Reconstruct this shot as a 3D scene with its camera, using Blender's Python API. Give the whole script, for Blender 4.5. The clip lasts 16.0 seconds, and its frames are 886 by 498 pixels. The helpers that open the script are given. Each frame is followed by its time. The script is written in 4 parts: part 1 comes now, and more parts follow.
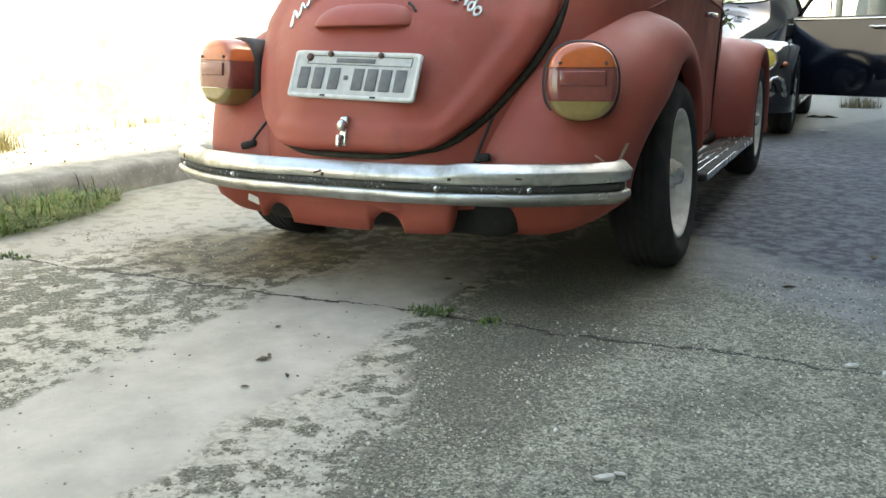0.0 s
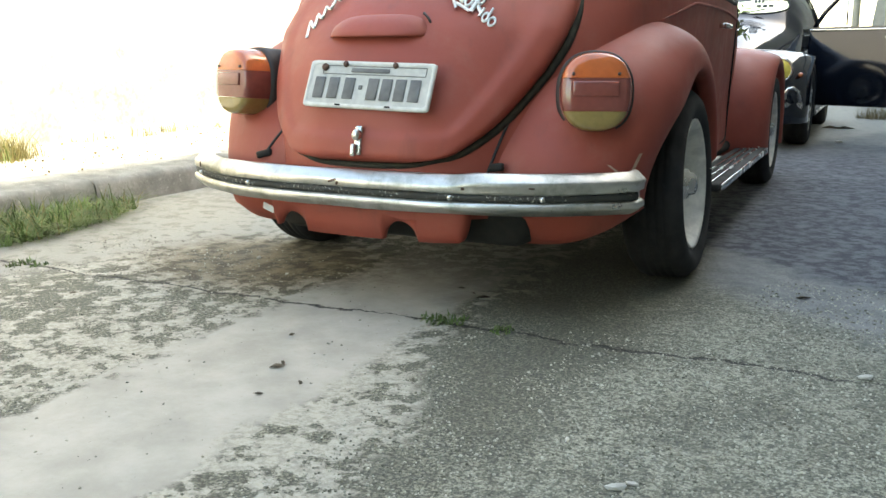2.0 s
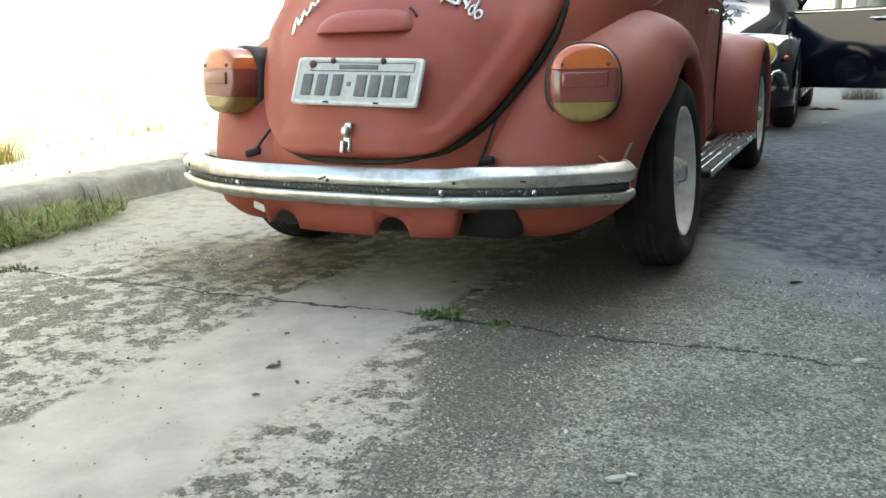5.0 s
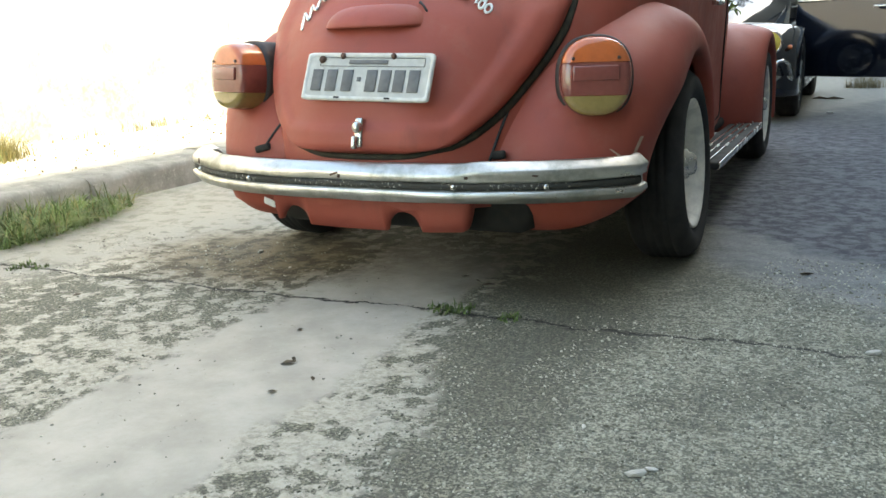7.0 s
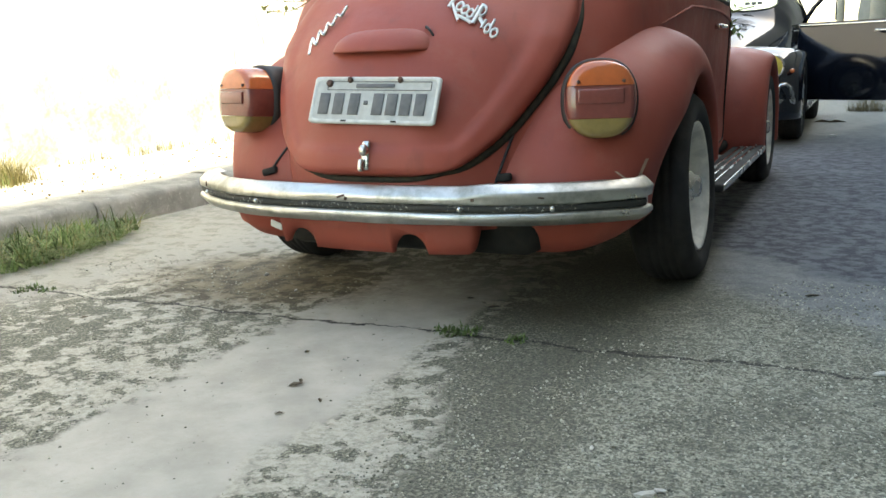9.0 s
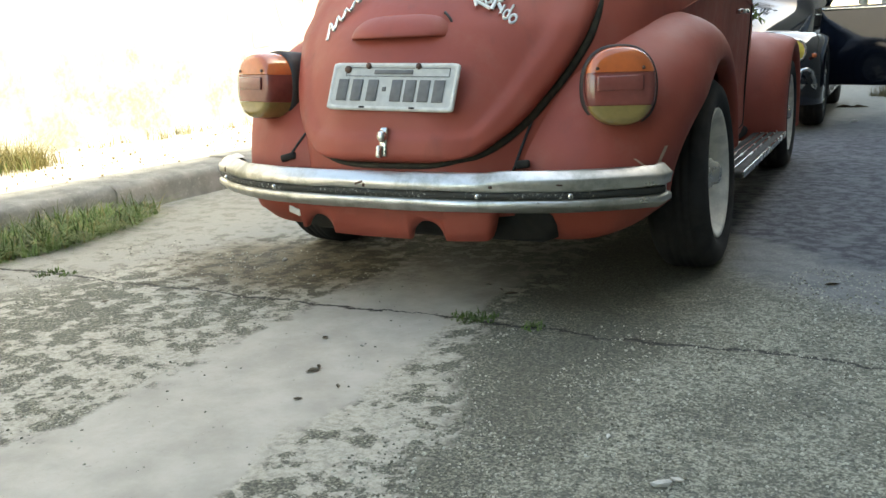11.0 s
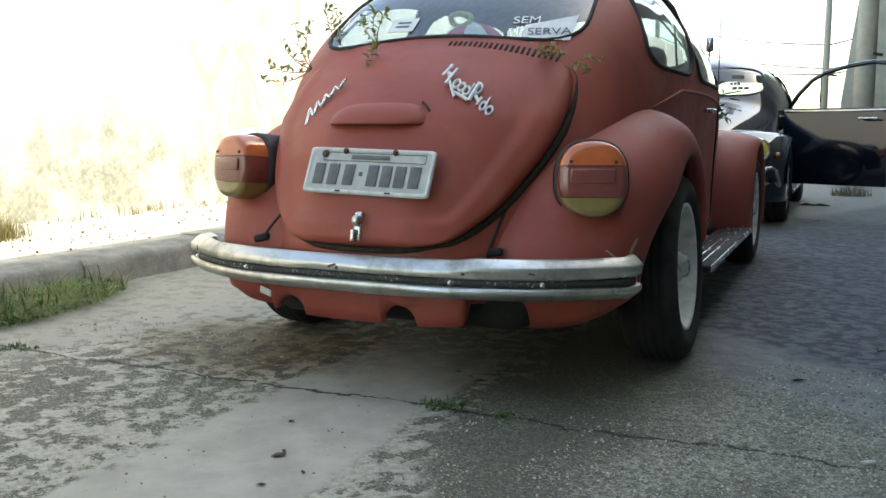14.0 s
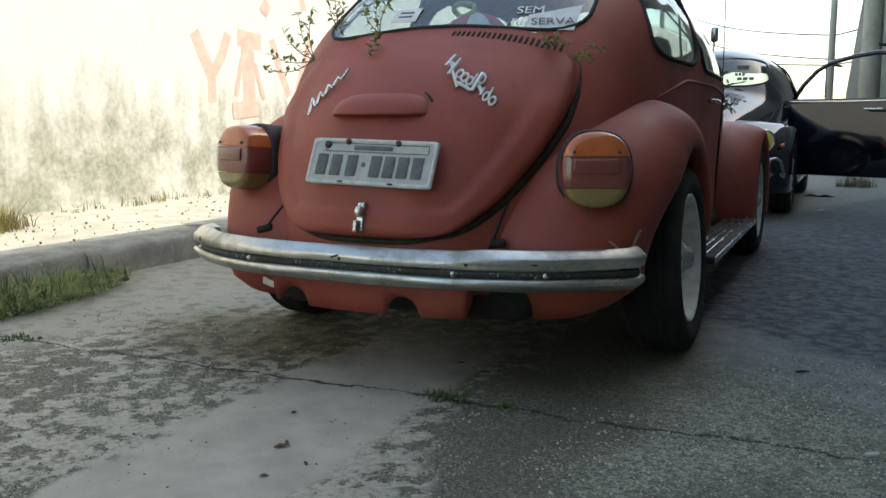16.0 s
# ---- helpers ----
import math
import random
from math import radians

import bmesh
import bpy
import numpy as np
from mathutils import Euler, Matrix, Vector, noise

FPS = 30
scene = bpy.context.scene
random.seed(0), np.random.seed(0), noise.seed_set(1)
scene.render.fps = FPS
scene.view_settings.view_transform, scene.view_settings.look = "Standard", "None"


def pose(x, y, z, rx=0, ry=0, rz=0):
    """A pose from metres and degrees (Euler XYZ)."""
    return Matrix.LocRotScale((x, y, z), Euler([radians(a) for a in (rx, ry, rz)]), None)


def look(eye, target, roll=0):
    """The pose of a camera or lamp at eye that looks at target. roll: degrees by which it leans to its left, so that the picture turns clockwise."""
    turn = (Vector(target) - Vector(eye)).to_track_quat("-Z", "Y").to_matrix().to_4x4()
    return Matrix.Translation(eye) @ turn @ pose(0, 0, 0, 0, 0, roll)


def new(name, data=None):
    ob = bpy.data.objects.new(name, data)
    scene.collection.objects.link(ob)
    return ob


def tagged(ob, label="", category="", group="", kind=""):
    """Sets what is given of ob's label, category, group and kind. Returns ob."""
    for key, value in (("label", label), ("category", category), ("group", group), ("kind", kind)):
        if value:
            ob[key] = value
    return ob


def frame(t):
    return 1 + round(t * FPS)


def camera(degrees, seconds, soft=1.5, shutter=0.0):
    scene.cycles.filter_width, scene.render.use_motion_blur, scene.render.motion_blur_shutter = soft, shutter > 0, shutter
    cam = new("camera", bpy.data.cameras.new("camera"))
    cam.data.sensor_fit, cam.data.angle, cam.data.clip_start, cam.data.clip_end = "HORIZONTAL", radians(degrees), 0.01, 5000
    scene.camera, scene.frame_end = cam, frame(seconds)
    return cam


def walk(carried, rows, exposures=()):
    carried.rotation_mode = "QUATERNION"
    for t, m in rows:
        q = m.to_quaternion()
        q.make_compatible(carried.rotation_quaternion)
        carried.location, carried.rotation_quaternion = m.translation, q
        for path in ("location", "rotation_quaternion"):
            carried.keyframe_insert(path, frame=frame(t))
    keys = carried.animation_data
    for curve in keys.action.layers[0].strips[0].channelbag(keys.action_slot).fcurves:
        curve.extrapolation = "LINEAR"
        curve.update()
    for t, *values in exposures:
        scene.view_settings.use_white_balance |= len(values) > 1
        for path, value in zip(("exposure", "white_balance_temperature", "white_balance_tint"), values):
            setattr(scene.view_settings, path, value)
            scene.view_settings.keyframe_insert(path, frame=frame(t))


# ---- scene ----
cam = camera(53.0, 16.0)
PATH = [
    (0, (1.266, -2.05, 0.709), (0.443, -0.282, 0.263), -0.2),
    (0.5, (1.265, -2.053, 0.715), (0.43, -0.289, 0.276), -0.1),
    (1, (1.272, -2.049, 0.708), (0.427, -0.288, 0.275), -0.1),
    (1.5, (1.264, -2.052, 0.717), (0.43, -0.291, 0.265), -0.4),
    (2, (1.272, -2.058, 0.71), (0.419, -0.3, 0.285), -0.1),
    (2.5, (1.267, -2.046, 0.719), (0.471, -0.273, 0.247), 0.6),
    (3, (1.268, -2.052, 0.714), (0.464, -0.285, 0.233), -0.3),
    (3.5, (1.267, -2.059, 0.718), (0.431, -0.307, 0.24), -0.8),
    (4, (1.264, -2.057, 0.719), (0.431, -0.295, 0.27), -1.6),
    (6.5, (1.263, -2.063, 0.727), (0.435, -0.298, 0.281), -1.4),
    (7, (1.237, -2.069, 0.731), (0.405, -0.311, 0.266), -2.0),
    (7.5, (1.247, -2.069, 0.737), (0.408, -0.311, 0.285), -2.1),
    (8, (1.244, -2.07, 0.726), (0.416, -0.299, 0.303), -2.1),
    (8.5, (1.236, -2.073, 0.735), (0.414, -0.301, 0.306), -2.2),
    (9, (1.233, -2.081, 0.729), (0.391, -0.314, 0.316), -2.1),
    (9.5, (1.231, -2.079, 0.737), (0.385, -0.312, 0.335), -2.2),
    (10, (1.229, -2.086, 0.728), (0.359, -0.338, 0.295), -2.5),
    (12.3, (1.236, -2.078, 0.75), (0.363, -0.336, 0.297), -1.6),
    (12.5, (1.235, -2.101, 0.735), (0.358, -0.357, 0.302), -1.4),
    (13, (1.227, -2.096, 0.739), (0.352, -0.349, 0.312), -1.4),
    (13.5, (1.232, -2.103, 0.735), (0.367, -0.34, 0.355), -1.3),
    (14, (1.224, -2.09, 0.742), (0.403, -0.286, 0.48), -0.0),
    (14.5, (1.229, -2.102, 0.739), (0.394, -0.301, 0.498), 0.4),
    (15, (1.23, -2.096, 0.741), (0.383, -0.302, 0.483), 0.3),
    (15.5, (1.23, -2.097, 0.739), (0.387, -0.305, 0.462), -0.2),
    (16, (1.224, -2.084, 0.741), (0.396, -0.285, 0.459), -0.0),
]
walk(cam, [(t, look(eye, target, roll)) for t, eye, target, roll in PATH],
     [(0, 3.25, 8300, 1), (3.0, 3.33, 8300, 1), (4.0, 3.31, 8300, 1), (7.5, 3.22, 8300, 1), (9.8, 3.06, 8300, 1), (13.3, 3.01, 8300, 1), (13.8, 2.85, 8000, 1), (14.1, 2.4, 7600, 1), (14.6, 1.90, 7450, 1), (15.5, 1.88, 7450, 1), (16, 1.98, 7450, 1)])
# ---- world and light ----
SUN_ELEV, SUN_AZ = radians(46), radians(40)      # sun stands to the +x side of the street and ahead
world = bpy.data.worlds.new("sky")
scene.world = world
world.use_nodes = True
_n = world.node_tree.nodes
_sky = _n.new("ShaderNodeTexSky")
_sky.sky_type, _sky.sun_disc = "NISHITA", False
_sky.sun_elevation, _sky.sun_rotation = SUN_ELEV, radians(90) - SUN_AZ
_sky.dust_density, _sky.air_density = 2.0, 1.0
world.node_tree.links.new(_sky.outputs[0], _n["Background"].inputs[0])
_n["Background"].inputs[1].default_value = 0.115
sun = new("sun", bpy.data.lights.new("sun", "SUN"))
sun.data.energy, sun.data.angle, sun.data.color = 1.1, radians(0.6), (1.0, 0.965, 0.915)
_d = Vector((math.cos(SUN_AZ) * math.cos(SUN_ELEV), math.sin(SUN_AZ) * math.cos(SUN_ELEV), math.sin(SUN_ELEV)))
sun.matrix_world = look(_d * 30, (0, 0, 0))


# ---- materials ----
class Nodes:
    """A small wrapper to write node materials in few words."""
    def __init__(self, name):
        self.mat = bpy.data.materials.new(name)
        self.mat.use_nodes = True
        self.t = self.mat.node_tree
        self.bsdf = self.t.nodes["Principled BSDF"]
        self.co = self.t.nodes.new("ShaderNodeTexCoord").outputs["Object"]

    def put(self, sock, v):
        if isinstance(v, bpy.types.NodeSocket):
            self.t.links.new(v, sock)
        else:
            sock.default_value = v

    def noise(self, scale, detail=4, rough=0.55, co=None, stretch=None):
        n = self.t.nodes.new("ShaderNodeTexNoise")
        v = co or self.co
        if stretch:
            m = self.t.nodes.new("ShaderNodeMapping")
            m.inputs["Scale"].default_value = stretch
            self.put(m.inputs[0], v)
            v = m.outputs[0]
        self.put(n.inputs["Vector"], v)
        n.inputs["Scale"].default_value, n.inputs["Detail"].default_value, n.inputs["Roughness"].default_value = scale, detail, rough
        return n.outputs["Fac"]

    def voronoi(self, scale, feature="F1", out="Distance", co=None):
        n = self.t.nodes.new("ShaderNodeTexVoronoi")
        n.feature = feature
        self.put(n.inputs["Vector"], co or self.co)
        n.inputs["Scale"].default_value = scale
        return n.outputs[out]

    def ramp(self, v, lo, hi, a=0.0, b=1.0):
        n = self.t.nodes.new("ShaderNodeMapRange")
        n.interpolation_type = "SMOOTHSTEP"
        self.put(n.inputs[0], v)
        for i, x in enumerate((lo, hi, a, b)):
            self.put(n.inputs[i + 1], x)
        return n.outputs[0]

    def math(self, op, a, b=0.0):
        n = self.t.nodes.new("ShaderNodeMath")
        n.operation = op
        self.put(n.inputs[0], a)
        self.put(n.inputs[1], b)
        return n.outputs[0]

    def mix(self, fac, a, b):
        n = self.t.nodes.new("ShaderNodeMix")
        n.data_type = "RGBA"
        self.put(n.inputs[0], fac)
        self.put(n.inputs[6], a if isinstance(a, bpy.types.NodeSocket) else (*a, 1))
        self.put(n.inputs[7], b if isinstance(b, bpy.types.NodeSocket) else (*b, 1))
        return n.outputs[2]

    def xyz(self):
        n = self.t.nodes.new("ShaderNodeSeparateXYZ")
        self.put(n.inputs[0], self.co)
        return n.outputs

    def bump(self, h, strength=0.3, dist=0.01):
        n = self.t.nodes.new("ShaderNodeBump")
        self.put(n.inputs["Height"], h)
        n.inputs["Strength"].default_value, n.inputs["Distance"].default_value = strength, dist
        self.put(self.bsdf.inputs["Normal"], n.outputs[0])

    def done(self, color=None, rough=None, metal=None, **more):
        b = self.bsdf.inputs
        if color is not None:
            self.put(b["Base Color"], color if isinstance(color, bpy.types.NodeSocket) else (*color, 1))
        if rough is not None:
            self.put(b["Roughness"], rough)
        if metal is not None:
            self.put(b["Metallic"], metal)
        for k, v in more.items():
            self.put(b[k.replace("_", " ")], v)
        return self.mat


def plain(name, color, rough=0.5, metal=0.0, vary=0.25, scale=30, bump=0.1, **more):
    """A surface with a little unevenness of colour, gloss and relief."""
    n = Nodes(name)
    f = n.noise(scale, 5)
    dark = tuple(c * (1 - vary) for c in color)
    light = tuple(min(1, c * (1 + vary)) for c in color)
    if bump:
        n.bump(n.noise(scale * 4, 3), bump, 0.003)
    return n.done(n.mix(n.ramp(f, 0.3, 0.7), dark, light), n.ramp(n.noise(scale * 0.5), 0.2, 0.8, max(0.02, rough - 0.12), min(1, rough + 0.12)), metal, **more)


def red_paint():
    n = Nodes("matte_red_paint")
    big, fine, dust = n.noise(2.2, 6), n.noise(38, 5, 0.7), n.noise(9, 8, 0.7)
    c = n.mix(n.ramp(big, 0.3, 0.7), (0.305, 0.064, 0.042), (0.385, 0.088, 0.059))
    c = n.mix(n.ramp(dust, 0.5, 0.8, 0.0, 0.3), c, (0.36, 0.16, 0.12))
    c = n.mix(n.ramp(fine, 0.62, 0.8, 0.0, 0.5), c, (0.21, 0.055, 0.04))
    streak = n.noise(14, 5, 0.6, stretch=(1.0, 1.0, 0.12))
    c = n.mix(n.ramp(streak, 0.56, 0.75, 0.0, 0.35), c, (0.17, 0.055, 0.042))
    n.bump(n.math("ADD", n.math("MULTIPLY", fine, 0.3), big), 0.12, 0.02)
    return n.done(c, n.ramp(dust, 0.2, 0.8, 0.42, 0.66), 0.0, Specular_IOR_Level=0.35)


def chrome(name="worn_chrome", pits=0.6):
    n = Nodes(name)
    wear, pit = n.noise(7, 8, 0.7), n.noise(160, 3, 0.7)
    c = n.mix(n.ramp(wear, 0.45, 0.7, 0.0, pits), (0.64, 0.63, 0.59), (0.30, 0.30, 0.25))
    c = n.mix(n.ramp(pit, 0.66, 0.74, 0.0, pits), c, (0.16, 0.10, 0.06))
    n.bump(n.math("ADD", n.noise(6, 3), n.math("MULTIPLY", pit, 0.12)), 0.12, 0.012)
    return n.done(c, n.ramp(wear, 0.3, 0.75, 0.10 + 0.20 * pits, 0.32 + 0.26 * pits), 1.0)


def road_material():
    """Old concrete roadway: a smooth pale strip, rough worn slabs with bared stones, stains and cracks."""
    n = Nodes("old_concrete_road")
    x, y, z = n.xyz()
    wob, fine, mid = n.noise(3.2, 6, 0.62), n.noise(70, 6, 0.7), n.noise(13, 8, 0.68)
    big = n.noise(0.8, 5)
    # rough slab: dark matrix with bared pale stones and worn crusts
    sand, specks, clot = n.noise(130, 4, 0.75), n.voronoi(85), n.noise(42, 5, 0.75)
    sway = n.math("MULTIPLY", n.math("SUBTRACT", wob, 0.5), 0.5)
    rough = n.mix(n.ramp(sand, 0.43, 0.58), (0.050, 0.050, 0.036), (0.30, 0.292, 0.215))
    rough = n.mix(n.ramp(clot, 0.42, 0.56, 0.6, 0.0), rough, (0.055, 0.055, 0.040))
    rough = n.mix(n.math("MULTIPLY", n.ramp(specks, 0.30, 0.16), n.ramp(n.noise(60, 3), 0.46, 0.56, 0.0, 0.9)), rough, (0.47, 0.46, 0.38))
    # broad worn and dirty zones
    rough = n.mix(n.ramp(n.noise(2.4, 7, 0.68), 0.44, 0.60, 0.0, 0.5), rough, (0.075, 0.074, 0.053))
    # worn pale crusts: thick beside the strip and on the slab by the kerb, thin on the traffic side
    seam = n.math("SUBTRACT", n.math("ADD", x, sway), n.ramp(y, -1.0, 0.1, 0.55, 0.33))
    crust = n.math("MULTIPLY", n.ramp(n.math("ADD", mid, n.math("MULTIPLY", n.math("SUBTRACT", big, 0.5), 0.5)), 0.485, 0.535), n.ramp(seam, 0.06, -0.04, 0.0, 1.0))
    rough = n.mix(n.math("MULTIPLY", crust, n.ramp(fine, 0.36, 0.52, 0.55, 1.0)), rough, n.mix(n.ramp(clot, 0.38, 0.58), (0.31, 0.29, 0.232), (0.445, 0.42, 0.347)))
    wide = n.ramp(n.math("ADD", x, n.math("MULTIPLY", n.math("SUBTRACT", wob, 0.5), 0.9)), 0.66, 0.92)
    rough = n.mix(n.math("MULTIPLY", wide, n.math("MULTIPLY", n.ramp(clot, 0.42, 0.56, 0.10, 0.75), n.ramp(n.noise(3.4, 7, 0.7), 0.42, 0.58, 0.25, 1.0))), rough, n.mix(n.ramp(sand, 0.44, 0.56), (0.20, 0.195, 0.145), (0.43, 0.42, 0.325)))
    # a smooth grey patch, and a dark bituminous repair with a slanting edge further along
    slant = n.math("ADD", n.math("ADD", y, n.math("MULTIPLY", x, 0.84)), sway)
    screed = n.math("MULTIPLY", n.ramp(x, 0.70, 0.86), n.ramp(slant, 1.30, 1.62, 0.0, 0.72))
    rough = n.mix(screed, rough, n.mix(n.ramp(n.noise(9, 6, 0.65), 0.35, 0.65), (0.135, 0.14, 0.145), (0.215, 0.22, 0.222)))
    patch = n.math("MULTIPLY", n.ramp(n.math("ADD", slant, n.math("MULTIPLY", mid, 0.3)), 2.02, 2.22), n.ramp(x, 0.45, 0.65, 0.0, 0.95))
    patch = n.math("MULTIPLY", patch, n.ramp(n.math("ADD", y, n.math("MULTIPLY", wob, 1.6)), 5.2, 7.0, 1.0, 0.35))
    tar = n.mix(n.ramp(n.noise(17, 6, 0.7), 0.42, 0.60), (0.028, 0.031, 0.040), (0.115, 0.12, 0.132))
    tar = n.mix(n.ramp(n.noise(5, 5, 0.7), 0.52, 0.64, 0.0, 0.6), tar, (0.15, 0.155, 0.165))
    rough = n.mix(patch, rough, tar)
    # the smooth strip, its edges ragged
    sx = n.math("ADD", n.math("ADD", x, 0.02), n.math("MULTIPLY", n.math("SUBTRACT", wob, 0.5), 0.22))
    sx = n.math("ADD", sx, n.math("MULTIPLY", n.math("SUBTRACT", mid, 0.5), 0.14))
    strip = n.ramp(n.math("ABSOLUTE", sx), 0.27, 0.225)
    smooth = n.mix(n.ramp(n.noise(6, 7, 0.6), 0.3, 0.7), (0.332, 0.312, 0.262), (0.446, 0.42, 0.356))
    smooth = n.mix(n.ramp(fine, 0.6, 0.75, 0, 0.4), smooth, (0.20, 0.195, 0.17))
    fade = n.ramp(n.math("ADD", y, n.math("MULTIPLY", wob, 0.3)), 0.45, 1.0, 1.0, 0.25)
    c = n.mix(n.math("MULTIPLY", strip, fade), rough, smooth)
    # dusty pale slab by the kerb
    left = n.math("MULTIPLY", n.ramp(n.math("ADD", n.math("SUBTRACT", x, n.math("MULTIPLY", y, 0.35)), sway), -1.05, -1.35), n.ramp(mid, 0.36, 0.56, 0.45, 0.9))
    c = n.mix(left, c, (0.27, 0.262, 0.225))
    # brown dirt where cars stand, then the car's own shade painted under its tail
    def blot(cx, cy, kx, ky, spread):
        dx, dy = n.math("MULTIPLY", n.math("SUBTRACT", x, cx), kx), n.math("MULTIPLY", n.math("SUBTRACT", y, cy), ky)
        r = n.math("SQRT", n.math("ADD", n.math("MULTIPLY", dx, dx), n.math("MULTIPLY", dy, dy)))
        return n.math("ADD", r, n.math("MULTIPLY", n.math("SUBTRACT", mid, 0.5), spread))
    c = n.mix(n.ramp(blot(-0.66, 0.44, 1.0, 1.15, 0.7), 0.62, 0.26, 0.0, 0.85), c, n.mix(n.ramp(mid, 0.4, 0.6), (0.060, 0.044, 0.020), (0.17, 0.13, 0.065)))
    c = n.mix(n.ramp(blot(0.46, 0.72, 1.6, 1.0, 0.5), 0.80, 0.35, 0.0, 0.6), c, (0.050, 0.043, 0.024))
    c = n.mix(n.ramp(n.noise(26, 3, 0.5), 0.70, 0.74, 0.0, 0.3), c, (0.05, 0.048, 0.04))
    # transverse joint, with a wandering crack, and a few finer cracks
    cy = n.math("ADD", n.math("SUBTRACT", y, 0.025), n.math("MULTIPLY", n.math("SUBTRACT", n.noise(2.3, 10, 0.72), 0.5), 0.24))
    line = n.ramp(n.math("ABSOLUTE", cy), n.ramp(n.noise(5, 3), 0.38, 0.60, 0.004, 0.017), 0.002)
    c = n.mix(line, c, (0.018, 0.017, 0.012))
    h = n.math("ADD", n.math("MULTIPLY", fine, 0.25), n.math("MULTIPLY", sand, 0.6))
    h = n.math("ADD", h, n.math("MULTIPLY", mid, n.ramp(x, 0.9, 0.4, 0.05, 0.5)))
    h = n.math("SUBTRACT", n.math("MULTIPLY", h, n.ramp(strip, 0, 1, 1.0, 0.3)), n.math("MULTIPLY", line, 1.5))
    n.bump(h, 0.6, 0.007)
    return n.done(c, n.ramp(fine, 0.3, 0.7, 0.72, 0.95))


def wall_material():
    n = Nodes("stained_white_plaster")
    x, y, z = n.xyz()
    m, f, s = n.noise(3, 8, 0.65), n.noise(26, 6, 0.7), n.noise(5, 7, 0.6, stretch=(1, 1, 0.22))
    c = n.mix(n.ramp(f, 0.3, 0.7), (0.74, 0.73, 0.70), (0.83, 0.82, 0.80))
    h = n.math("ADD", z, n.math("MULTIPLY", n.math("SUBTRACT", s, 0.5), -1.5))
    moss = n.math("MULTIPLY", n.ramp(h, 1.15, 0.55), n.ramp(m, 0.33, 0.62, 0.2, 0.85))
    c = n.mix(moss, c, n.mix(n.ramp(f, 0.35, 0.65), (0.20, 0.215, 0.15), (0.37, 0.375, 0.31)))
    n.bump(n.math("ADD", f, m), 0.4, 0.008)
    return n.done(c, 0.9)


def ground_material(name, a, b, spot, scale):
    n = Nodes(name)
    f, m = n.noise(scale * 6, 6, 0.7), n.noise(scale, 6, 0.6)
    c = n.mix(n.ramp(m, 0.3, 0.7), a, b)
    c = n.mix(n.ramp(f, 0.55, 0.72, 0, 0.7), c, spot)
    n.bump(n.math("ADD", f, m), 0.6, 0.012)
    return n.done(c, 0.92)


def thin_glass(name, tint=(0.75, 0.85, 0.85), see=0.85):
    """A thin pane: mostly clear, with the mirror gloss of a dusty sheet."""
    m = bpy.data.materials.new(name)
    m.use_nodes = True
    t = m.node_tree
    t.nodes.clear()
    out, mixn = t.nodes.new("ShaderNodeOutputMaterial"), t.nodes.new("ShaderNodeMixShader")
    tr, gl, fr = t.nodes.new("ShaderNodeBsdfTransparent"), t.nodes.new("ShaderNodeBsdfGlossy"), t.nodes.new("ShaderNodeLayerWeight")
    tr.inputs[0].default_value = (*tint, 1)
    gl.inputs["Roughness"].default_value = 0.04
    fr.inputs[0].default_value = 0.5
    pw, ad = t.nodes.new("ShaderNodeMath"), t.nodes.new("ShaderNodeMath")
    pw.operation, ad.operation = "POWER", "MULTIPLY_ADD"
    pw.inputs[1].default_value, ad.inputs[1].default_value, ad.inputs[2].default_value = 4.0, 0.80, 0.15
    t.links.new(fr.outputs["Facing"], pw.inputs[0])
    t.links.new(pw.outputs[0], ad.inputs[0])
    for a, b in ((ad.outputs[0], mixn.inputs[0]), (tr.outputs[0], mixn.inputs[1]), (gl.outputs[0], mixn.inputs[2]), (mixn.outputs[0], out.inputs[0])):
        t.links.new(a, b)
    return m


RED = red_paint()
CHROME, BRIGHT = chrome(pits=0.85), chrome("bright_chrome", 0.15)
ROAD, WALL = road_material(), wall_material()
GAP_SHADE = plain("gap_shadow_brown", (0.030, 0.027, 0.016), 0.9, vary=0.5, scale=40, bump=0.3)
RUBBER = plain("black_rubber", (0.025, 0.025, 0.024), 0.75, vary=0.4)
TYRE = plain("dusty_tyre_rubber", (0.019, 0.018, 0.017), 0.9, vary=0.45, scale=18, bump=0.3)
DARK = plain("dark_underside", (0.020, 0.018, 0.014), 0.9, vary=0.4)
BLACK_PAINT = plain("glossy_black_paint", (0.006, 0.008, 0.013), 0.12, vary=0.3, scale=3, bump=0.0, Coat_Weight=0.6)
WHITE_RIM = plain("aged_white_wheel_paint", (0.74, 0.72, 0.65), 0.45, vary=0.18, scale=22)
AMBER = plain("amber_lens", (0.56, 0.13, 0.035), 0.12, vary=0.06, scale=60, bump=0, Coat_Weight=0.8)
REDLENS = plain("faded_red_lens", (0.225, 0.058, 0.045), 0.14, vary=0.06, scale=60, bump=0, Coat_Weight=0.8)
CLEARLENS = plain("yellowed_clear_lens", (0.27, 0.19, 0.062), 0.14, vary=0.06, scale=70, bump=0, Coat_Weight=0.8)
HOUSING = plain("dark_brown_lamp_seat", (0.030, 0.020, 0.016), 0.6, vary=0.3)
PLATE = plain("grey_plate_paint", (0.50, 0.50, 0.46), 0.5, vary=0.1, scale=40)
PLATE_RIM = plain("light_plate_rim", (0.62, 0.62, 0.57), 0.45, vary=0.12)
